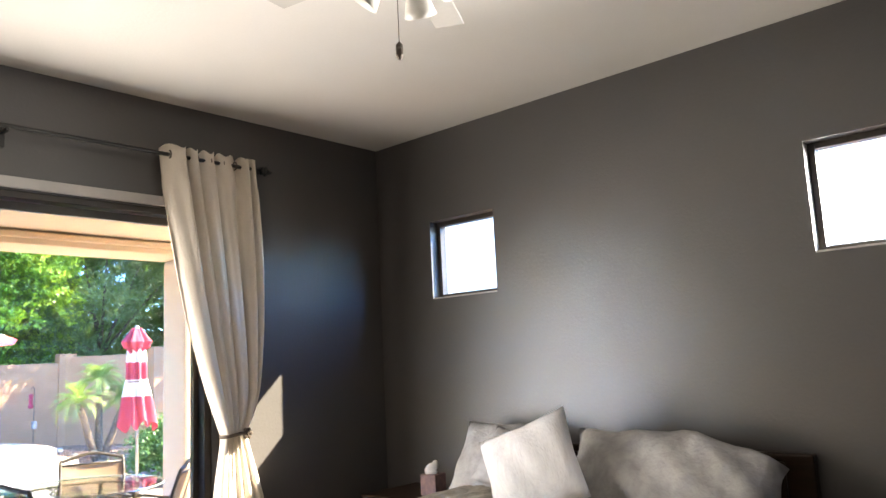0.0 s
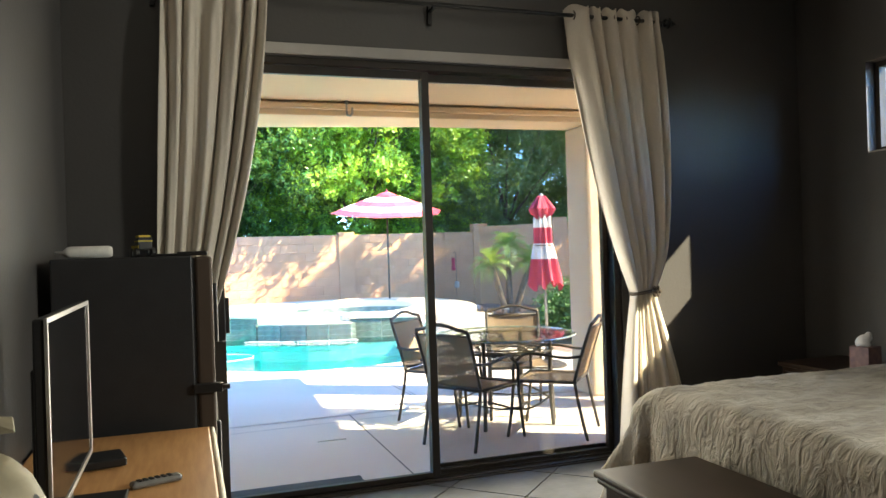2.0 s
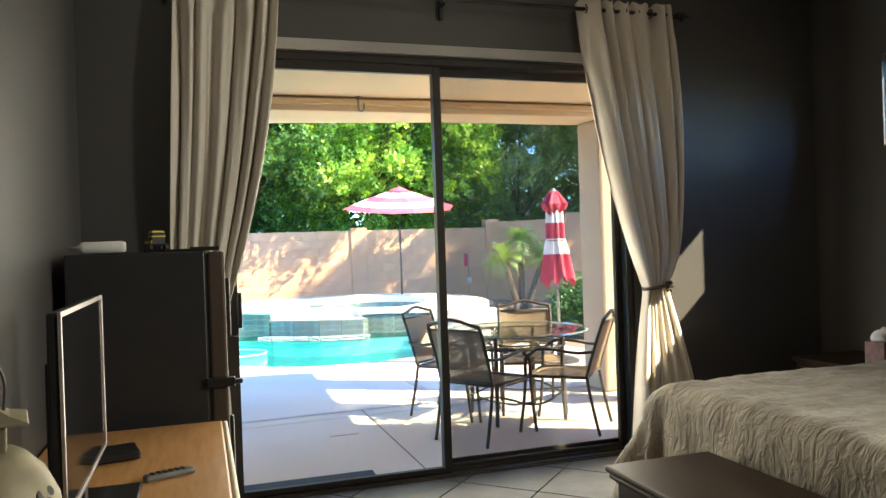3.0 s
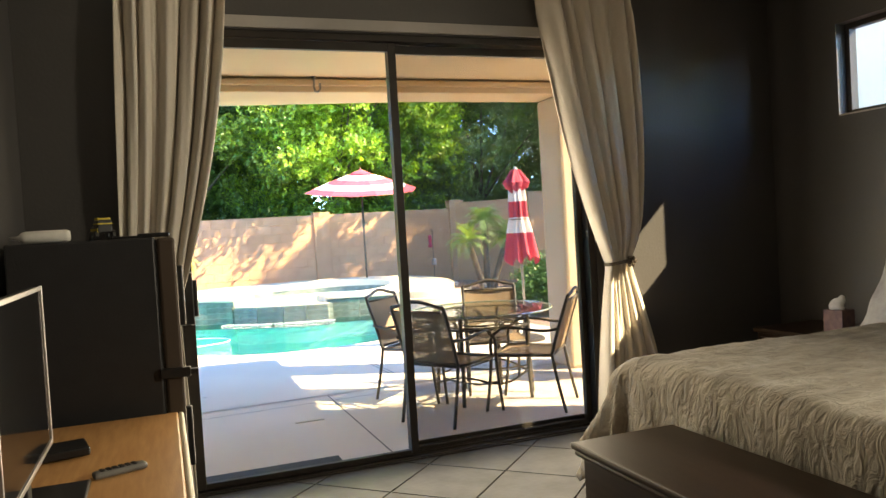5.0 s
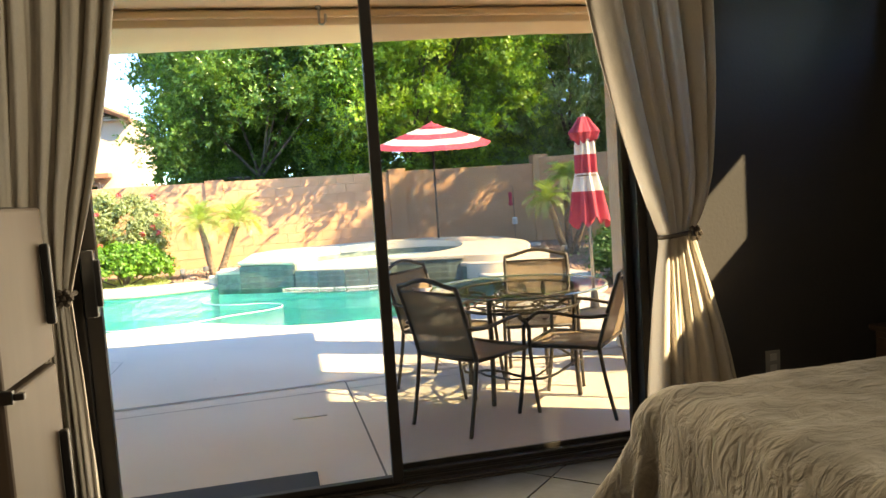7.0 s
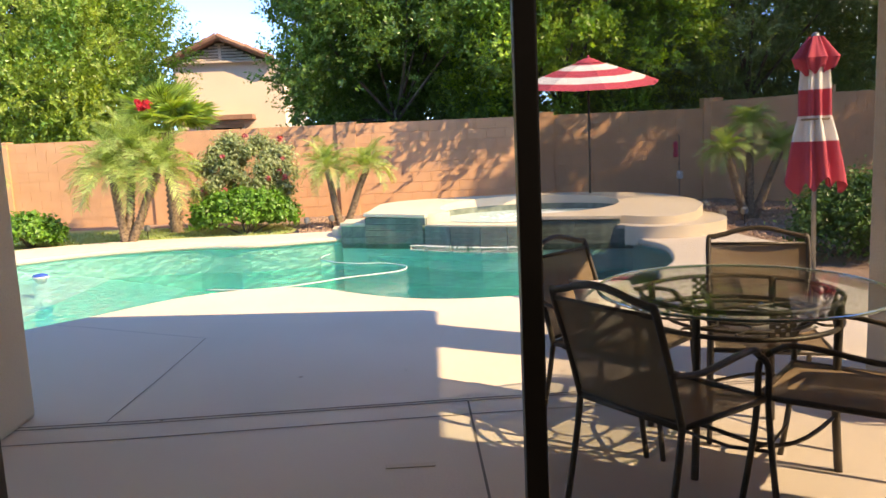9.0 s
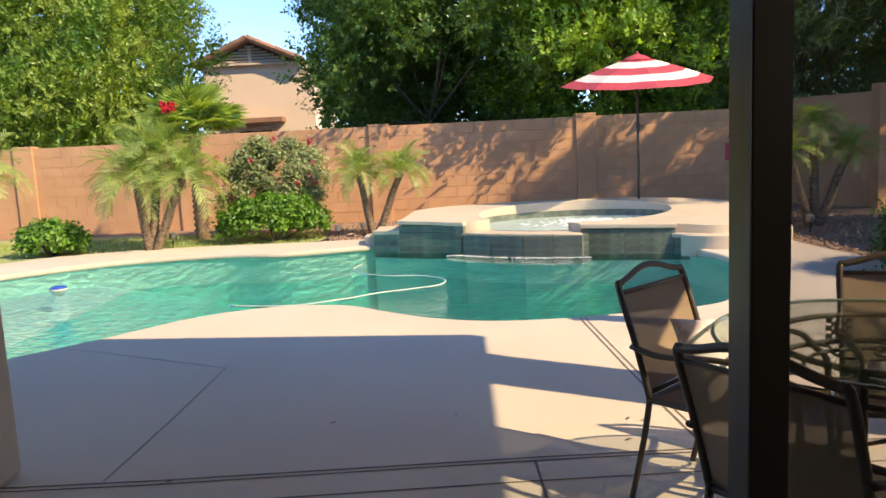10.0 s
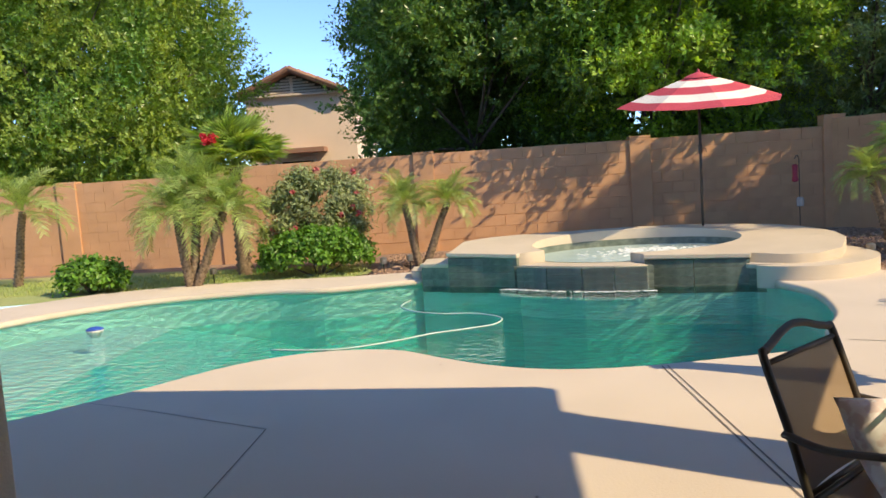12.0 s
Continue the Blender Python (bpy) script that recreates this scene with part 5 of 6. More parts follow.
# ---- curtains ----
def curtain(name, top, tie, tie_z, bottom, side, label, seed):
    """A gathered drape: spans (x0, x1) at the top, at the tie and at the hem; side: where its free edge hangs out."""
    c = thing(name, (0, -0.085, 0), label=label, category="curtain", group="pair of curtains")
    rng = random.Random(seed)
    bm = bmesh.new()
    nu, nv, ztop, zlow = 90, 60, 2.80, 0.03
    rows = []
    for j in range(nv + 1):
        z = ztop + (zlow - ztop) * j / nv
        if z > tie_z:
            t = (ztop - z) / (ztop - tie_z)
            e = t ** 2.1
            if side > 0:
                x0, x1 = top[0] + (tie[0] - top[0]) * (0.25 * t + 0.75 * e), top[1] + (tie[1] - top[1]) * max(0, (t - 0.82) / 0.18) ** 2 + 0.025 * math.sin(math.pi * t) * (t < 0.95)
            else:
                x0, x1 = top[0] + (tie[0] - top[0]) * max(0, (t - 0.8) / 0.2) ** 2 - 0.07 * t * (1 - max(0, (t - 0.8) / 0.2)), top[1] + (tie[1] - top[1]) * (0.3 * t + 0.7 * e)
            depth = 0.048 - 0.012 * t
            belly = 0.03 * math.sin(math.pi * t)
        else:
            t = (tie_z - z) / (tie_z - zlow)
            e = 1 - max(0.0, 1 - t) ** 1.6
            x0, x1 = tie[0] + (bottom[0] - tie[0]) * e, tie[1] + (bottom[1] - tie[1]) * e
            depth = 0.018 + 0.03 * t
            belly = 0
        row = []
        for i in range(nu + 1):
            u = i / nu
            ph = 2 * math.pi * (5.5 * u + 0.16 * math.sin(2 * math.pi * u * 1.7 + seed * 2.1) + 0.10 * math.sin(2 * math.pi * u * 3.1 + seed)) + 0.8 * math.sin(z * 1.3 + seed + 4 * u) * min(1, max(0, (2.7 - z) * 2))
            y = depth * (0.72 + 0.28 * math.sin(7 * u + seed)) * math.sin(ph) + 0.010 * math.sin(2.3 * ph + z * 2) * (z < 2.6) - belly
            x = x0 + (x1 - x0) * u + 0.006 * math.cos(ph)
            row.append(bm.verts.new((x, y, z + (0.012 * math.cos(ph * 2) if j == 0 else 0))))
        rows.append(row)
    for A, B in zip(rows, rows[1:]):
        for i in range(nu):
            bm.faces.new((A[i], A[i + 1], B[i + 1], B[i]))
    d = part("drape", bm, M["curtain"], c, smooth=True)
    so = d.modifiers.new("thickness", "SOLIDIFY")
    so.thickness = 0.003
    for k in range(7):
        x = top[0] + (top[1] - top[0]) * (k + 0.5) / 7
        bm = bmesh.new()
        tube(bm, [(x, 0.026 * math.cos(a), 2.745 + 0.026 * math.sin(a)) for a in np.linspace(0, 2 * math.pi, 17)[:-1]], 0.005, 6, True)
        part("grommet", bm, M["iron"], c)
    bm = bmesh.new()
    xc, w = (tie[0] + tie[1]) / 2, (tie[1] - tie[0]) / 2 + 0.012
    tube(bm, [(xc + w * math.cos(a), 0.052 * math.sin(a), tie_z + 0.012 * math.cos(a)) for a in np.linspace(0, 2 * math.pi, 33)[:-1]], 0.011, 6, True)
    part("tieback", bm, M["iron"], c, "dark beaded tieback")
    bm = bmesh.new()
    for k in range(7):
        a = 2 * math.pi * k / 6
        bmesh.ops.create_icosphere(bm, subdivisions=1, radius=0.016, matrix=Matrix.Translation((xc + w * 0.6 + (0.024 * math.cos(a) if k < 6 else 0), -0.06, tie_z + (0.024 * math.sin(a) if k < 6 else 0))))
    part("rosette", bm, M["iron"], c, "dark metal flower rosette")
    return c


curtain("curtain", (0.91, 1.545), (1.315, 1.47), 1.045, (1.21, 1.70), 1, "cream linen curtain gathered by a dark tieback", 1)
curtain("curtain", (-1.40, -0.86), (-1.32, -1.20), 1.0, (-1.36, -1.17), -1, "cream linen curtain gathered beside the refrigerator", 2)
rod = thing("curtain_rod", (0, -0.085, 2.745), label="black iron curtain rod with pointed finials", category="curtain rod")
bm = bmesh.new()
tube(bm, [(-1.49, 0, 0), (1.60, 0, 0)], 0.0125, 10)
part("rod", bm, M["black"], rod, smooth=True)
for x, s in ((-1.49, -1), (1.60, 1)):
    bm = bmesh.new()
    lathe(bm, [(0.012, 0), (0.026, 0.012), (0.026, 0.03), (0.034, 0.04), (0.012, 0.075), (0.002, 0.10)], seg=12)
    bmesh.ops.transform(bm, matrix=pose(x, 0, 0, 0, 90 * s, 0), verts=bm.verts)
    part("finial", bm, M["black"], rod)
for x in (-1.44, 0.06, 1.575):
    part("bracket", boxes(((x - 0.012, 0.06, -0.10), (x + 0.012, 0.083, 0.03)), ((x - 0.009, -0.015, -0.03), (x + 0.009, 0.06, -0.012)), bevel=0.003), M["black"], rod)

# ---- bed ----
BX0, BX1, BY0, BY1, BZ = 0.64, 2.66, -3.02, -1.10, 0.69
bed = thing("bed", (0, 0, 0), label="king bed with a grey plush blanket and dark headboard", category="bed")
part("bed_frame", boxes(((BX0 + 0.06, BY0 + 0.05, 0.10), (BX1, BY1 - 0.05, 0.32)), ((BX0 + 0.1, BY0 + 0.1, 0.0), (BX0 + 0.2, BY0 + 0.2, 0.10)), ((BX0 + 0.1, BY1 - 0.2, 0.0), (BX0 + 0.2, BY1 - 0.1, 0.10)), ((BX1 - 0.2, BY0 + 0.1, 0.0), (BX1 - 0.1, BY0 + 0.2, 0.10)), ((BX1 - 0.2, BY1 - 0.2, 0.0), (BX1 - 0.1, BY1 - 0.1, 0.10)), bevel=0.01), M["dark_wood"], bed)
part("mattress", boxes(((BX0 + 0.05, BY0 + 0.04, 0.32), (BX1, BY1 - 0.04, 0.655)), bevel=0.05), M["pillow_white"], bed)
part("headboard", boxes(((BX1 + 0.01, BY0 - 0.03, 0.0), (BX1 + 0.08, BY1 + 0.03, 0.90)), ((BX1 - 0.005, BY0 + 0.1, 0.55), (BX1 + 0.01, BY1 - 0.1, 0.86)), bevel=0.012), M["dark_wood"], bed, "dark wood headboard")
bm = bmesh.new()
nu, nv = 130, 130
rows = []
Lx, Ly = BX1 - 0.38 - BX0, BY1 - BY0
for i in range(nu + 1):
    row = []
    for j in range(nv + 1):
        u = -0.36 + (Lx + 0.36) * i / nu                      # from the foot's hem to the pillows
        s = (j / nv - 0.5) * (Ly + 0.96)
        half = Ly / 2 + 0.02
        qu, qs = max(0.0, 0.10 - u), max(0.0, abs(s) - half + 0.15)
        q = math.hypot(qu, qs)
        xx, yy, z = max(u, 0.10), math.copysign(min(abs(s), half - 0.15), s), BZ
        wob = 0.016 * noise.noise(Vector((u * 1.4, s * 5.0, 0))) + 0.012 * noise.noise(Vector((u * 5, s * 13, 3))) + 0.007 * noise.noise(Vector((u * 14, s * 24, 7)))
        if q > 1e-6:
            cu, cs = qu / q, qs / q
            r = 0.10 * cu + 0.15 * cs
            th = min(q / r, math.pi / 2)
            hang = max(0.0, q - r * math.pi / 2)
            corner = 2 * cu * cs
            out = r * math.sin(th) + hang * (0.04 + 0.30 * corner)
            out += (wob + (0.022 + 0.03 * corner) * math.sin(17 * (s * cu + u * cs) + 9 * math.atan2(cu, cs) + 2 * noise.noise(Vector((u * 2, s * 2, 1))))) * min(1, hang * 4)
            xx -= out * cu
            yy += math.copysign(out * cs, s)
            z -= r * (1 - math.cos(th)) + hang * (1 - 0.10 * corner)
            z += wob * max(0.0, 1 - hang * 4) * (1 - th / 1.6)
        else:
            z += wob
        xx, yy = BX0 + xx, (BY0 + BY1) / 2 + yy
        row.append(bm.verts.new((xx, yy, max(z, 0.06))))
    rows.append(row)
for A, B in zip(rows, rows[1:]):
    for j in range(nv):
        bm.faces.new((A[j], B[j], B[j + 1], A[j + 1]))
d = part("blanket", bm, M["blanket"], bed, "grey crinkled plush blanket", smooth=True)
so = d.modifiers.new("thickness", "SOLIDIFY")
so.thickness, so.offset = 0.012, -1
cushion("pillow", 0.72, 0.50, 0.20, M["pillow_grey"], pose(2.43, -1.36, 0.815, 0, 0, -90) @ pose(0, 0, 0, 58, 0, 0), "grey plush bed pillow against the headboard", "pillow", 0.85, 0.08)
cushion("pillow", 1.16, 0.52, 0.30, M["pillow_grey"], pose(2.40, -2.42, 0.79, 0, 0, -90) @ pose(0, 0, 0, 52, 0, 0), "long grey plush bed pillow slumped against the headboard", "pillow", 0.9, 0.17)
cushion("pillow", 0.44, 0.36, 0.15, M["pillow_grey"], pose(2.34, -1.50, 0.83, 0, 0, -84) @ pose(0, 0, 0, 56) @ pose(0, 0, 0, 0, 0, -14), "pale grey pillow leaning on the bed", "pillow", 0.85, 0.06)
cushion("throw_pillow", 0.52, 0.52, 0.16, M["pillow_white"], pose(2.04, -1.85, 0.855, 0, 0, -80) @ pose(0, 0, 0, 62) @ pose(0, 0, 0, 0, 0, 24), "white ribbed throw cushion on the bed", "pillow")

# bench at the foot of the bed
bench = thing("storage_bench", (0.36, -2.16, 0), label="dark espresso wood blanket chest at the foot of the bed", category="bench")
bm = boxes(((-0.20, -0.52, 0.04), (0.20, 0.52, 0.44)), ((-0.19, -0.51, 0.0), (0.19, 0.51, 0.04)), bevel=0.006)
part("body", bm, M["dark_wood"], bench)
bm = boxes(((-0.225, -0.545, 0.44), (0.225, 0.545, 0.462)), ((-0.235, -0.555, 0.464), (0.235, 0.555, 0.49)), bevel=0.009)
part("lid", bm, M["dark_wood"], bench, "moulded dark wood lid")

# nightstand with a tissue box
night = thing("nightstand", (2.47, -0.60, 0), label="dark wood nightstand beside the bed", category="nightstand")
part("body", boxes(((-0.24, -0.27, 0.06), (0.25, 0.27, 0.545)), bevel=0.006), M["dark_wood"], night)
part("top", boxes(((-0.26, -0.29, 0.546), (0.26, 0.29, 0.575)), bevel=0.008), M["dark_wood"], night)
for z in (0.12, 0.34):
    dr = part("drawer", boxes(((-0.258, -0.24, z), (-0.241, 0.24, z + 0.18)), bevel=0.004), M["dark_wood"], night)
    bm = bmesh.new()
    bmesh.ops.create_icosphere(bm, subdivisions=2, radius=0.014, matrix=Matrix.Translation((-0.272, 0, z + 0.09)))
    part("knob", bm, M["iron"], dr)
for x in (-0.21, 0.21):
    for y in (-0.23, 0.23):
        part("leg", boxes(((x - 0.025, y - 0.025, 0), (x + 0.025, y + 0.025, 0.06))), M["dark_wood"], night)
tis = thing("tissue_box", (2.43, -0.77, 0.575), rz=8, label="flowered cardboard tissue box on the nightstand", category="tissue box")
part("box", boxes(((-0.06, -0.06, 0), (0.06, 0.06, 0.13)), bevel=0.003), M["skimmer"], tis)
bm = bmesh.new()
tube(bm, spline([(-0.02, 0, 0.128), (-0.005, 0.006, 0.16), (0.02, -0.006, 0.185), (0.03, 0.0, 0.21)], 3, False), [0.035, 0.042, 0.044, 0.04, 0.036, 0.03, 0.026, 0.02, 0.016, 0.008], 9, flat=0.4)
part("tissue", bm, M["pillow_white"], tis, "white tissue", smooth=True)
plate = thing("outlet_plate", (1.93, -0.001, 0.36), label="pale wall outlet plate on the charcoal wall", category="outlet")
part("plate", boxes(((-0.04, -0.006, -0.06), (0.04, 0.0, 0.06)), bevel=0.002), M["trim_light"], plate)
part("socket", boxes(((-0.018, -0.010, -0.045), (0.018, -0.006, -0.01)), bevel=0.001), M["white_plastic"], plate)
part("socket", boxes(((-0.018, -0.010, 0.01), (0.018, -0.006, 0.045)), bevel=0.001), M["white_plastic"], plate)

# ---- refrigerator, dresser and television ----
fr = thing("refrigerator", (-1.53, -0.60, 0), label="small black two-door refrigerator with steel doors", category="refrigerator")
part("cabinet", boxes(((-0.29, -0.27, 0.03), (0.24, 0.27, 1.355)), bevel=0.008), M["fridge"], fr)
for z0, z1 in ((0.06, 0.795), (0.815, 1.35)):
    d = part("door", boxes(((0.248, -0.27, z0), (0.318, 0.27, z1)), bevel=0.012), M["fridge_door"], fr, "brushed steel door")
    part("door_handle", boxes(((0.32, 0.19, (z0 + z1) / 2 - 0.14), (0.352, 0.215, (z0 + z1) / 2 + 0.14)), bevel=0.008), M["black"], d)
    part("gasket", boxes(((0.2415, -0.262, z0 + 0.006), (0.2475, 0.262, z1 - 0.006))), M["black"], d)
part("hinge", boxes(((0.23, -0.288, 0.785), (0.345, -0.262, 0.825)), ((0.345, -0.285, 0.795), (0.375, -0.262, 0.815)), bevel=0.004), M["black"], fr, "black door hinge")
part("hinge_cover", boxes(((0.18, -0.26, 1.355), (0.30, -0.20, 1.372)), bevel=0.004), M["black"], fr)
for x in (-0.25, 0.2):
    for y in (-0.22, 0.22):
        part("foot", boxes(((x - 0.02, y - 0.02, 0), (x + 0.02, y + 0.02, 0.03))), M["black"], fr)
bot = thing("bottle", (-1.70, -0.66, 1.355), label="white squeeze bottle lying on the refrigerator", category="bottle")
bm = bmesh.new()
lathe(bm, [(0.006, -0.13), (0.008, -0.10), (0.022, -0.085), (0.026, -0.07), (0.026, 0.075), (0.02, 0.09), (0.005, 0.092)], seg=16)
bmesh.ops.transform(bm, matrix=pose(0, 0, 0.027, 0, 90, 0), verts=bm.verts)
part("body", bm, M["white_plastic"], bot, smooth=True)
toy = thing("toy_truck", (-1.49, -0.62, 1.355), rz=20, label="small yellow and black toy truck on the refrigerator", category="toy")
part("cab", boxes(((-0.03, -0.035, 0.03), (0.03, 0.02, 0.085)), ((-0.028, 0.02, 0.03), (0.028, 0.06, 0.06)), bevel=0.006), M["black"], toy)
part("roof", boxes(((-0.031, -0.036, 0.066), (0.031, 0.018, 0.072)), ((-0.026, -0.03, 0.0855), (0.026, 0.015, 0.094)), ((-0.03, -0.036, 0.035), (-0.0305, 0.06, 0.05)), bevel=0.001), M["yellow"], toy, "yellow roof")
for x in (-0.034, 0.034):
    for y in (-0.022, 0.04):
        bm = bmesh.new()
        lathe(bm, [(0.012, -0.008), (0.02, -0.007), (0.02, 0.007), (0.012, 0.008)], seg=14)
        bmesh.ops.transform(bm, matrix=pose(x, y, 0.02, 0, 90, 0), verts=bm.verts)
        part("wheel", bm, M["black"], toy)
part("tray", boxes(((0.0, -0.20, 0), (0.16, -0.08, 0.012)), bevel=0.004), M["black"], thing("tray", (-1.46, -0.45, 1.355), label="thin dark tray on the refrigerator", category="tray"))

DT = 0.665
dres = thing("dresser", (-1.55, -2.02, 0), label="honey pine dresser with cream painted sides", category="dresser")
part("top", boxes(((-0.31, -1.06, DT - 0.028), (0.305, 1.06, DT)), bevel=0.007), M["pine"], dres, "knotted honey pine top")
part("top_edge", boxes(((0.3055, -1.062, DT - 0.034), (0.325, 1.062, DT - 0.002)), bevel=0.008), M["cream_paint"], dres, "cream painted edge")
part("body", boxes(((-0.30, -1.03, 0.08), (0.27, 1.03, DT - 0.036)), ((-0.30, -1.03, 0), (-0.24, -0.97, 0.08)), ((0.21, -1.03, 0), (0.27, -0.97, 0.08)), ((-0.30, 0.97, 0), (-0.24, 1.03, 0.08)), ((0.21, 0.97, 0), (0.27, 1.03, 0.08)), bevel=0.004), M["cream_paint"], dres)
for i in range(3):
    for k in range(2):
        y = -1.0 + i * 0.675
        z = 0.10 + k * 0.265
        dd = part("drawer", boxes(((0.2705, y, z), (0.288, y + 0.65, z + 0.25)), bevel=0.005), M["pine"], dres)
        bm = bmesh.new()
        tube(bm, spline([(0.288, y + 0.27, z + 0.14), (0.312, y + 0.28, z + 0.12), (0.312, y + 0.37, z + 0.12), (0.288, y + 0.38, z + 0.14)], 4, False), 0.006, 6)
        part("pull", bm, M["iron"], dd, "dark drop pull")
tv = thing("television", (-1.612, -1.92, DT), label="thin flat television with silver bezel on the dresser", category="television")
part("panel", boxes(((-0.028, -0.37, 0.085), (-0.004, 0.37, 0.556)), ((-0.055, -0.25, 0.12), (-0.028, 0.25, 0.43)), bevel=0.006), M["black"], tv)
part("screen", boxes(((-0.0035, -0.358, 0.10), (0.0, 0.358, 0.543))), M["tv_glass"], tv, "dark glass screen")
part("bezel", boxes(((-0.004, -0.372, 0.083), (0.004, -0.359, 0.558)), ((-0.004, 0.359, 0.083), (0.004, 0.372, 0.558)), ((-0.004, -0.359, 0.545), (0.004, 0.359, 0.558)), ((-0.004, -0.359, 0.083), (0.004, 0.359, 0.098)), bevel=0.0015), M["silver"], tv, "thin silver bezel")
bm = boxes(((-0.03, -0.03, 0.015), (-0.008, 0.03, 0.10)), ((-0.10, -0.16, 0.0), (0.12, 0.16, 0.014)), bevel=0.005)
part("stand", bm, M["black"], tv)
st = thing("set_top_box", (-1.60, -1.40, DT), rz=12, label="small black set-top box on the dresser", category="set-top box")
part("case", boxes(((-0.07, -0.07, 0.004), (0.07, 0.07, 0.032)), bevel=0.006), M["black"], st)
part("foot", boxes(((-0.05, -0.05, 0), (0.05, 0.05, 0.004))), M["black"], st)
rem = thing("remote_control", (-1.42, -1.70, DT), rz=-70, label="dark grey remote control lying on the dresser", category="remote control")
part("case", boxes(((-0.022, -0.075, 0.0), (0.022, 0.075, 0.02)), bevel=0.009), M["remote_grey"], rem)
for i in range(3):
    for j in range(6):
        part("button", boxes(((-0.014 + i * 0.01, -0.055 + j * 0.018, 0.0201), (-0.007 + i * 0.01, -0.045 + j * 0.018, 0.0225))), M["black"], rem)

# tin lantern
lan = thing("lantern", (-1.668, -2.69, DT), rz=12, label="olive tin lantern with pierced flower patterns", category="lantern")
bm = bmesh.new()
box(bm, (-0.10, -0.10, 0.0), (0.10, 0.10, 0.03), 0.006)
box(bm, (-0.085, -0.085, 0.031), (0.085, 0.085, 0.20), 0.01)
part("body", bm, M["olive_metal"], lan)
bm = bmesh.new()
lathe(bm, [(0.118, 0.0), (0.122, 0.012), (0.114, 0.05), (0.094, 0.09), (0.066, 0.118), (0.05, 0.128)], (0, 0, 0.20), 28)
part("dome", bm, M["olive_metal"], lan, "domed lid", smooth=True)
bm = boxes(((-0.034, -0.034, 0.327), (0.034, 0.034, 0.372)), bevel=0.003)
part("neck", bm, M["olive_metal"], lan)
bm = bmesh.new()
capr = []
for half, z in ((0.068, 0.373), (0.066, 0.376), (0.04, 0.384), (0.018, 0.396), (0.004, 0.399)):
    capr.append([bm.verts.new((half * x, half * y, z)) for x, y in ((-1, -1), (1, -1), (1, 1), (-1, 1))])
bm.faces.new(capr[0][::-1]), bm.faces.new(capr[-1])
for A, B in zip(capr, capr[1:]):
    for k in range(4):
        bm.faces.new((A[k], A[(k + 1) % 4], B[(k + 1) % 4], B[k]))
part("cap", bm, M["olive_metal"], lan, "flared square tin cap")
for f in range(4):
    bm = bmesh.new()
    for k in range(3):
        bmesh.ops.create_circle(bm, cap_ends=True, segments=8, radius=0.006, matrix=pose(0, 0, 0.35, 0, 0, 90 * f) @ Matrix.Translation((-0.018 + 0.018 * k, -0.0352, 0)) @ Matrix.Rotation(radians(90), 4, "X"))
    part("piercing", bm, M["black"], lan)
bm = bmesh.new()
tube(bm, spline([(-0.03, 0, 0.385), (-0.034, 0, 0.43), (-0.022, 0, 0.462), (0, 0, 0.474), (0.022, 0, 0.462), (0.034, 0, 0.43), (0.03, 0, 0.385)], 4, False), 0.0032, 6)
part("handle", bm, M["iron"], lan, smooth=True)
for f in range(4):
    mm = pose(0, 0, 0.115, 0, 0, 90 * f)
    for cx, cz in ((-0.04, -0.03), (0.04, -0.03), (-0.04, 0.035), (0.04, 0.035), (0, 0.0)):
        bm = bmesh.new()
        for k in range(4):
            a = math.pi / 2 * k + 0.78
            bmesh.ops.create_circle(bm, cap_ends=True, segments=8, radius=0.009, matrix=mm @ Matrix.Translation((cx + 0.013 * math.cos(a), -0.0865, cz + 0.013 * math.sin(a))) @ Matrix.Rotation(radians(90), 4, "X"))
        part("piercing", bm, M["black"], lan)
for k in range(8):
    a = math.pi / 4 * k + 0.2
    bm = bmesh.new()
    for i in range(4):
        b = math.pi / 2 * i
        p = Vector((0.104 + 0.0, 0.014 * math.cos(b), 0.262 + 0.014 * math.sin(b)))
        bmesh.ops.create_circle(bm, cap_ends=True, segments=8, radius=0.0085, matrix=pose(0, 0, 0, 0, 0, math.degrees(a)) @ Matrix.Translation((0.1095 - (p.z - 0.25) * 0.55 + 0.0045, p.y, p.z)) @ Matrix.Rotation(radians(62), 4, "Y"))
    part("piercing", bm, M["black"], lan)

lan.scale = (0.98, 0.98, 1.08)

# ---- ceiling fan ----
fan = thing("ceiling_fan", (0.46, -2.62, CEIL), label="white ceiling fan with glass light shades and pull chains", category="ceiling fan")
bm = bmesh.new()
lathe(bm, [(0.005, -0.39), (0.06, -0.39), (0.10, -0.36), (0.12, -0.31), (0.12, -0.25), (0.09, -0.21), (0.025, -0.20), (0.02, -0.06), (0.07, -0.04), (0.075, 0.0)], seg=28)
part("motor", bm, M["steel"], fan, smooth=True)
for k in range(5):
    a = 72 * k + 28
    bm = bmesh.new()
    box(bm, (0.11, -0.02, -0.305), (0.20, 0.02, -0.297), 0.002)
    box(bm, (0.18, -0.062, -0.297), (0.62, 0.062, -0.289), 0.003)
    bmesh.ops.transform(bm, matrix=pose(0, 0, 0, 0, 0, a), verts=bm.verts)
    part("blade", bm, M["trim_light"], fan)
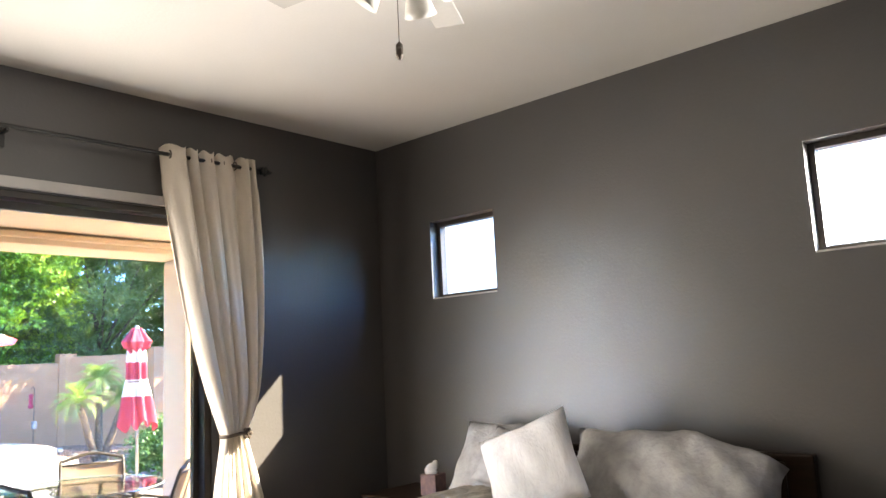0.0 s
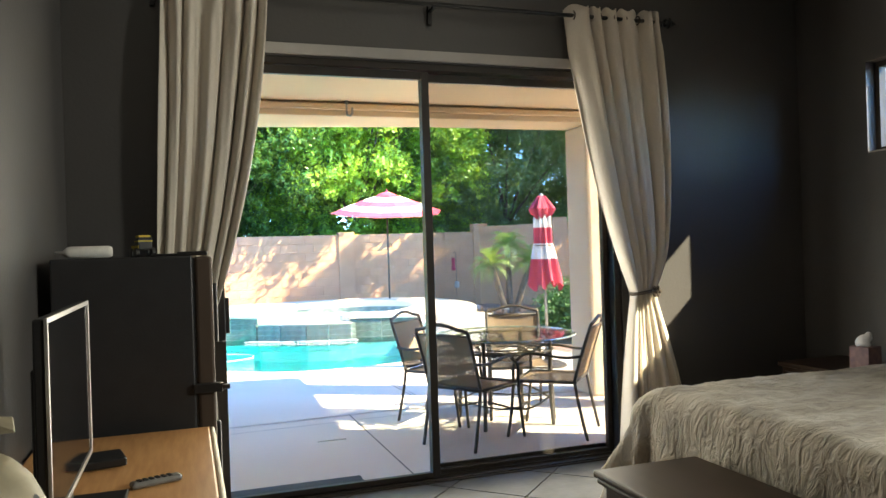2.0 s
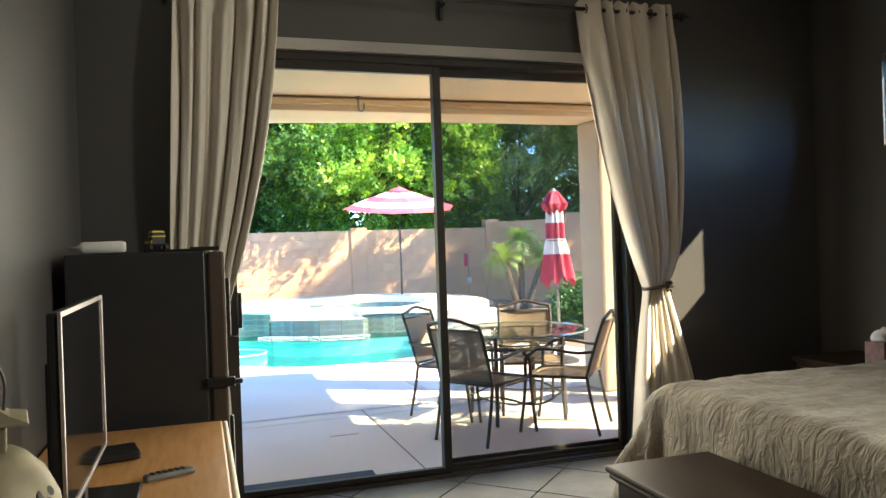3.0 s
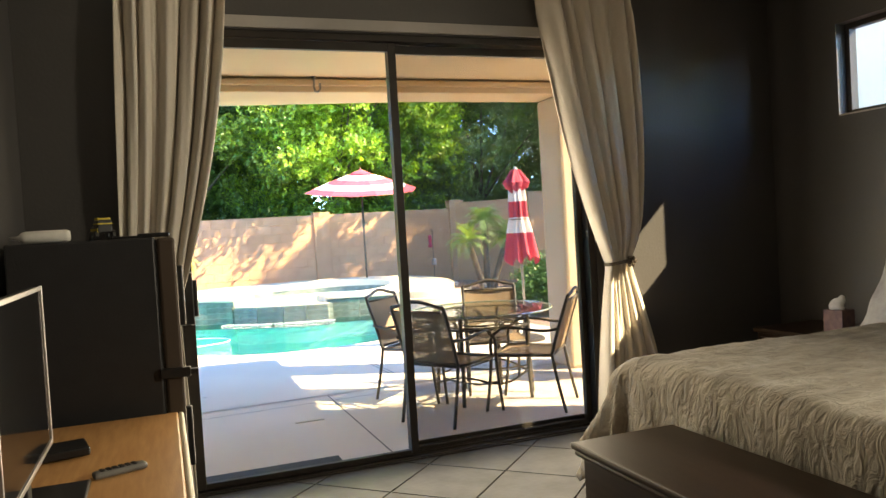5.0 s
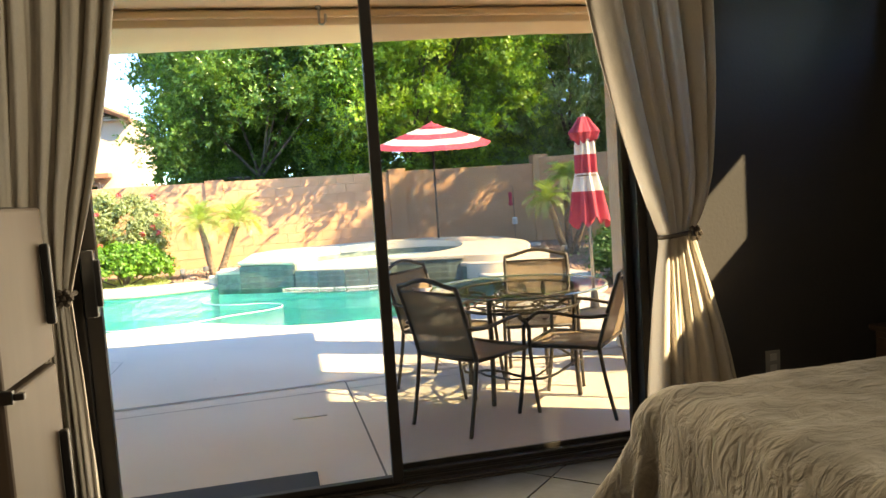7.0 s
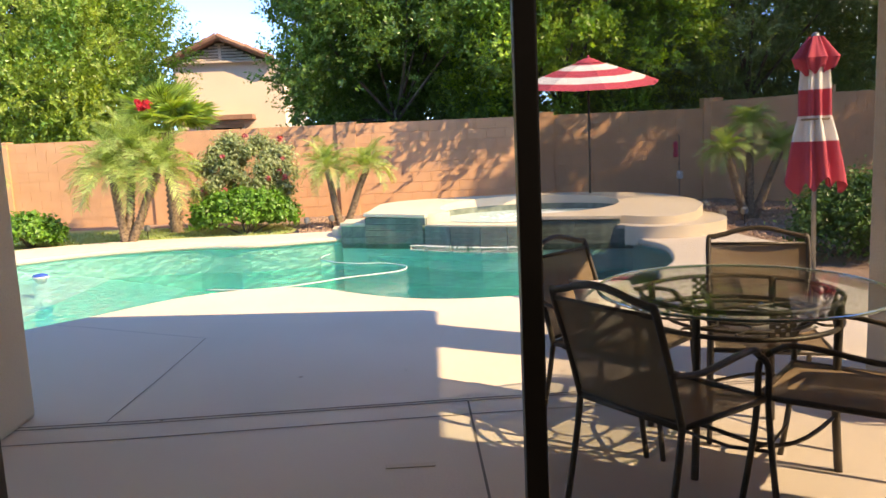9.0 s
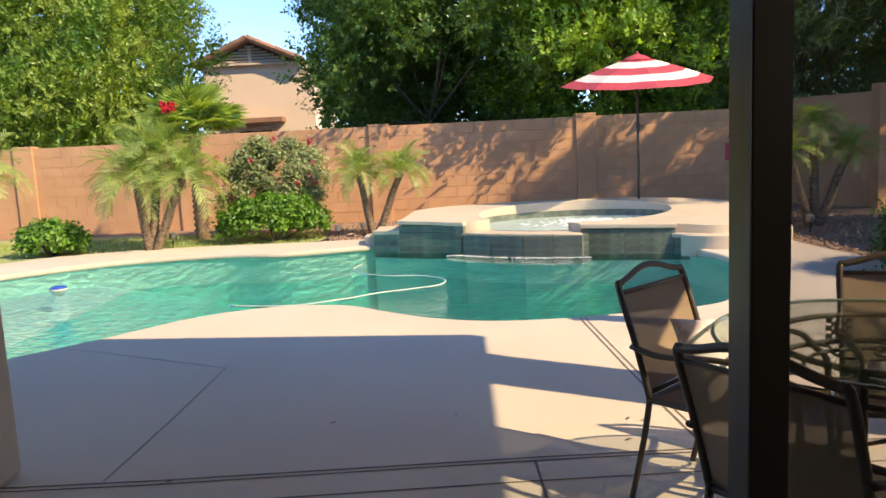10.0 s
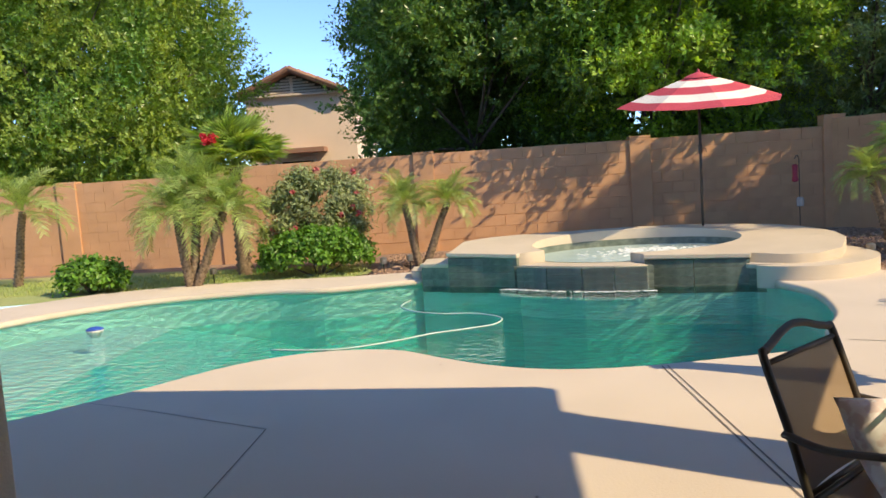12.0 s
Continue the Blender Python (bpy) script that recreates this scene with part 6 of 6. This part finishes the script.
for k in range(4):
    a = math.pi / 2 * k + 0.5
    bm = bmesh.new()
    lathe(bm, [(0.02, 0.0), (0.035, -0.02), (0.05, -0.07), (0.058, -0.10), (0.052, -0.10), (0.02, -0.03)], seg=18)
    bmesh.ops.transform(bm, matrix=pose(0.10 * math.cos(a), 0.10 * math.sin(a), -0.38, 0, 0, math.degrees(a)) @ pose(0, 0, 0, 0, -38, 0), verts=bm.verts)
    part("lamp_shade", bm, M["bulb_glass"], fan, "frosted glass shade", smooth=True)
for x, y, z in ((-0.05, 0.0, -0.655), (-0.02, 0.03, -0.62)):
    bm = bmesh.new()
    tube(bm, [(x, y, -0.385), (x, y, z)], 0.0015, 5)
    lathe(bm, [(0.003, 0.0), (0.012, -0.01), (0.013, -0.03), (0.004, -0.045)], (x, y, z), 10)
    part("pull_chain", bm, M["iron"], fan)

# ---- garden ornaments and the neighbour's house ----
def stake_light(at, label):
    s = thing("path_light", at, label=label, category="garden light", group="garden path lights")
    bm = bmesh.new()
    tube(bm, [(0, 0, 0), (0, 0, 0.16)], 0.009, 8)
    part("stake", bm, M["black"], s)
    bm = bmesh.new()
    lathe(bm, [(0.02, 0.16), (0.05, 0.165), (0.055, 0.20), (0.055, 0.25), (0.03, 0.265), (0.005, 0.27)], seg=14)
    part("head", bm, M["steel"], s)
    return s


sl = stake_light((-1.75, 11.75, GZ), "small grey garden light on a stake")
for x, y in ((4.35, 9.6), (4.75, 9.75), (-4.9, 11.55), (-2.15, 11.55)):
    copy_thing(sl, pose(x, y, GZ, rz=x * 40))
feed = thing("bird_feeder", (5.0, 13.4, GZ), label="red hummingbird feeder hanging from a thin pole", category="bird feeder")
bm = bmesh.new()
tube(bm, spline([(0.02, 0, 0), (0.02, 0, 1.2), (0.02, 0, 1.35), (-0.02, 0, 1.42), (-0.05, 0, 1.36)], 4, False), 0.008, 6)
part("pole", bm, M["iron"], feed)
bm = bmesh.new()
lathe(bm, [(0.02, 0.95), (0.055, 0.97), (0.05, 1.02), (0.04, 1.06), (0.045, 1.22), (0.05, 1.24), (0.01, 1.27)], (-0.05, 0, 0), 14)
part("reservoir", bm, M["umb_red"], feed, "red feeder bottle")
bm = bmesh.new()
lathe(bm, [(0.05, 0.52), (0.06, 0.53), (0.06, 0.66), (0.04, 0.68)], (0.03, 0, 0), 14)
part("seed_cup", bm, M["pale_rock"], feed)
rng = random.Random(3)
for i, (x, y, r, m) in enumerate(((4.62, 13.0, 0.12, "pale_rock"), (4.85, 12.9, 0.09, "pale_rock"), (5.05, 13.05, 0.13, "pale_rock"), (5.35, 13.0, 0.10, "pale_rock"), (-1.25, 11.75, 0.10, "rock"), (-2.0, 11.95, 0.07, "rock"), (4.5, 9.9, 0.07, "rock"), (4.25, 10.4, 0.08, "rock"), (-1.35, 12.3, 0.09, "rock"))):
    bm = bmesh.new()
    blob(bm, (0, 0, r * 0.35), r * 1.2, r, r * 0.7, i * 3.1, 2, 0.7)
    ob = mesh_ob("garden_rock", bm, M[m])
    ob.location = (x, y, GZ)
    tagged(ob, "rough tan garden rock in the gravel bed", "rock", "garden rocks")
# gravel
V, F = [], []
base = bmesh.new()
bmesh.ops.create_icosphere(base, subdivisions=1, radius=1.0)
ico_v = [v.co.copy() for v in base.verts]
ico_f = [[v.index for v in f.verts] for f in base.faces]
base.free()
beds = [((4.3, 8.0), (6.5, 14.3), 3000), ((4.3, 4.0), (6.0, 8.0), 900), ((-2.4, 11.45), (-0.9, 14.3), 1500), ((-0.9, 11.8), (4.3, 14.4), 900)]
for lo, hi, n in beds:
    for _ in range(n):
        c = Vector((rng.uniform(lo[0], hi[0]), rng.uniform(lo[1], hi[1]), GZ + 0.006))
        r = rng.uniform(0.012, 0.034)
        k = len(V)
        q = Euler((rng.uniform(0, 6), rng.uniform(0, 6), rng.uniform(0, 6))).to_matrix()
        V += [tuple(c + q @ Vector((v.x * r, v.y * r * 0.8, v.z * r * 0.6)) * (1 + 0.2 * noise.noise(v * 2 + c))) for v in ico_v]
        F += [tuple(k + i for i in f) for f in ico_f]
me = bpy.data.meshes.new("gravel")
me.from_pydata(V, [], F)
me.materials.append(M["rock"])
tagged(new("gravel", me), "loose brown and tan gravel stones", "gravel", kind="stuff")
# grass blades
rs = np.random.default_rng(6)
n = 9000
gx, gy = rs.uniform(-9.5, -2.5, n), rs.uniform(11.2, 13.2, n)
ok = gy > 11.35 + 0.12 * np.abs(gx + 4.5) * (gx < -5.5) * -1
gx, gy = gx[ok], gy[ok]
n = len(gx)
az, hh = rs.uniform(0, 6.28, n), rs.uniform(0.025, 0.06, n)
b = np.stack([gx, gy, np.full(n, PZ - 0.012)], 1)
sd = np.stack([np.cos(az), np.sin(az), np.zeros(n)], 1) * 0.006
tp = b + np.stack([np.sin(az) * 0.02, np.cos(az) * 0.02, hh], 1)
V = np.stack([b - sd, b + sd, tp], 1).reshape(-1, 3)
me = bpy.data.meshes.new("grass")
me.from_pydata(V.tolist(), [], np.arange(3 * n).reshape(-1, 3).tolist())
me.materials.append(M["grass_blade"])
tagged(new("grass", me), "short green grass blades of the lawn", "grass", kind="stuff")

house = thing("neighbour_house", (-7.94, 30.0, GZ), label="tan stucco house with a clay tile gable roof beyond the wall", category="house")
hw, eave, apex = 1.95, 5.15, 6.0
bm = bmesh.new()
box(bm, (-hw, 0.0, 0), (hw + 0.5, 6.0, eave - 0.05))
part("wall", bm, M["house_wall"], house)
bm = bmesh.new()
tri = [bm.verts.new((x, y, z)) for y in (0.0, 0.2) for x, z in ((-hw, eave - 0.05), (hw, eave - 0.05), (0, apex - 0.1))]
bm.faces.new(tri[:3]), bm.faces.new(tri[3:][::-1])
for i in range(3):
    j = (i + 1) % 3
    bm.faces.new((tri[i], tri[j], tri[3 + j], tri[3 + i]))
# backing coloured dark for the shade behind the slats
part("gable", bm, M["vent_shade"], house)
for k in range(6):
    z = eave + 0.02 + k * 0.115
    w = hw * (apex - 0.16 - z) / (apex - eave) * 0.92
    if w > 0.1:
        bm = bmesh.new()
        box(bm, (-w, -0.06, z), (w, -0.002, z + 0.075), m=None)
        part("slat", bm, M["house_slat"], house)
part("vent_post", boxes(((-0.06, -0.09, eave - 0.05), (0.06, -0.061, apex - 0.25))), M["house_wall"], house)
for s in (-1, 1):
    bm = bmesh.new()
    ang = math.atan2(apex - eave + 0.12, hw + 0.15)
    L = math.hypot(hw + 0.25, (apex - eave) * (hw + 0.25) / hw)
    box(bm, (0, -0.45, 0.0), (L, 6.0, 0.15))
    bmesh.ops.transform(bm, matrix=pose(0, 0, apex - 0.06, 0, 0, 0 if s > 0 else 180) @ Matrix.Scale(1, 4) @ pose(0, 0, 0, 0, math.degrees(math.atan2(apex - eave, hw)), 0), verts=bm.verts)
    if s < 0:
        bmesh.ops.translate(bm, verts=bm.verts, vec=(0, 5.55, 0))
    rf = part("roof", bm, M["roof_tile"], house, "brown clay tile roof")
    for k in range(6):
        bm = bmesh.new()
        x0, x1 = (hw + 0.25) * k / 6, (hw + 0.25) * (k + 1) / 6
        sl_ = (apex - eave) / hw
        tube(bm, [(s * x0, -0.42, apex + 0.08 - sl_ * x0), (s * x1, -0.42, apex + 0.07 - sl_ * x1)], [0.13, 0.11], 8)
        part("ridge_tile", bm, M["roof_tile"], rf)
part("fascia", boxes(((-hw - 0.25, -0.2, eave - 0.10), (hw + 0.25, -0.001, eave - 0.02))), M["house_slat"], house)
wdw = part("window", boxes(((-0.75, -0.10, 2.45), (0.75, -0.002, 2.60)), ((-0.75, -0.10, 0.8), (-0.65, -0.002, 2.45)), ((0.65, -0.10, 0.8), (0.75, -0.002, 2.45))), M["house_slat"], house)
part("pane", boxes(((-0.65, -0.03, 0.8), (0.65, -0.003, 2.45))), M["tv_glass"], wdw)
part("awning", boxes(((-1.0, -0.7, 2.75), (1.25, -0.003, 2.95)), bevel=0.02), M["roof_tile"], house)

# ---- floor tiles ----
def clip(poly, axis, value, keep_less):
    out = []
    for p, q in zip(poly, poly[1:] + poly[:1]):
        a, b = (p[axis] <= value) == keep_less, (q[axis] <= value) == keep_less
        if a:
            out.append(p)
        if a != b:
            t = (value - p[axis]) / (q[axis] - p[axis])
            out.append((p[0] + (q[0] - p[0]) * t, p[1] + (q[1] - p[1]) * t))
    return out


T, g = 0.455, 0.0035
dg = T * math.sqrt(2)
for i in range(-12, 13):
    for j in range(-12, 13):
        cx, cy = 0.385 + (i + j) * dg / 2, -0.431 - dg / 2 + (j - i) * dg / 2
        r = dg / 2 - g * 1.4
        poly = [(cx + r, cy), (cx, cy + r), (cx - r, cy), (cx, cy - r)]
        for ax, v, less in ((0, XL + 0.002, False), (0, XR - 0.002, True), (1, YB + 0.002, False), (1, -0.003, True)):
            poly = clip(poly, ax, v, less) if len(poly) > 2 else poly
        if len(poly) < 3:
            continue
        area = abs(sum(p[0] * q[1] - q[0] * p[1] for p, q in zip(poly, poly[1:] + poly[:1]))) / 2
        if area < 0.002:
            continue
        bm = bmesh.new()
        lo = [bm.verts.new((x, y, -0.006)) for x, y in poly]
        hi = [bm.verts.new((x + (cx - x) * 0.008, y + (cy - y) * 0.008, 0.0)) for x, y in poly]
        bm.faces.new(hi)
        for a in range(len(poly)):
            b2 = (a + 1) % len(poly)
            bm.faces.new((lo[a], lo[b2], hi[b2], hi[a]))
        part("floor_tile", bm, M["tile_floor"], floor)
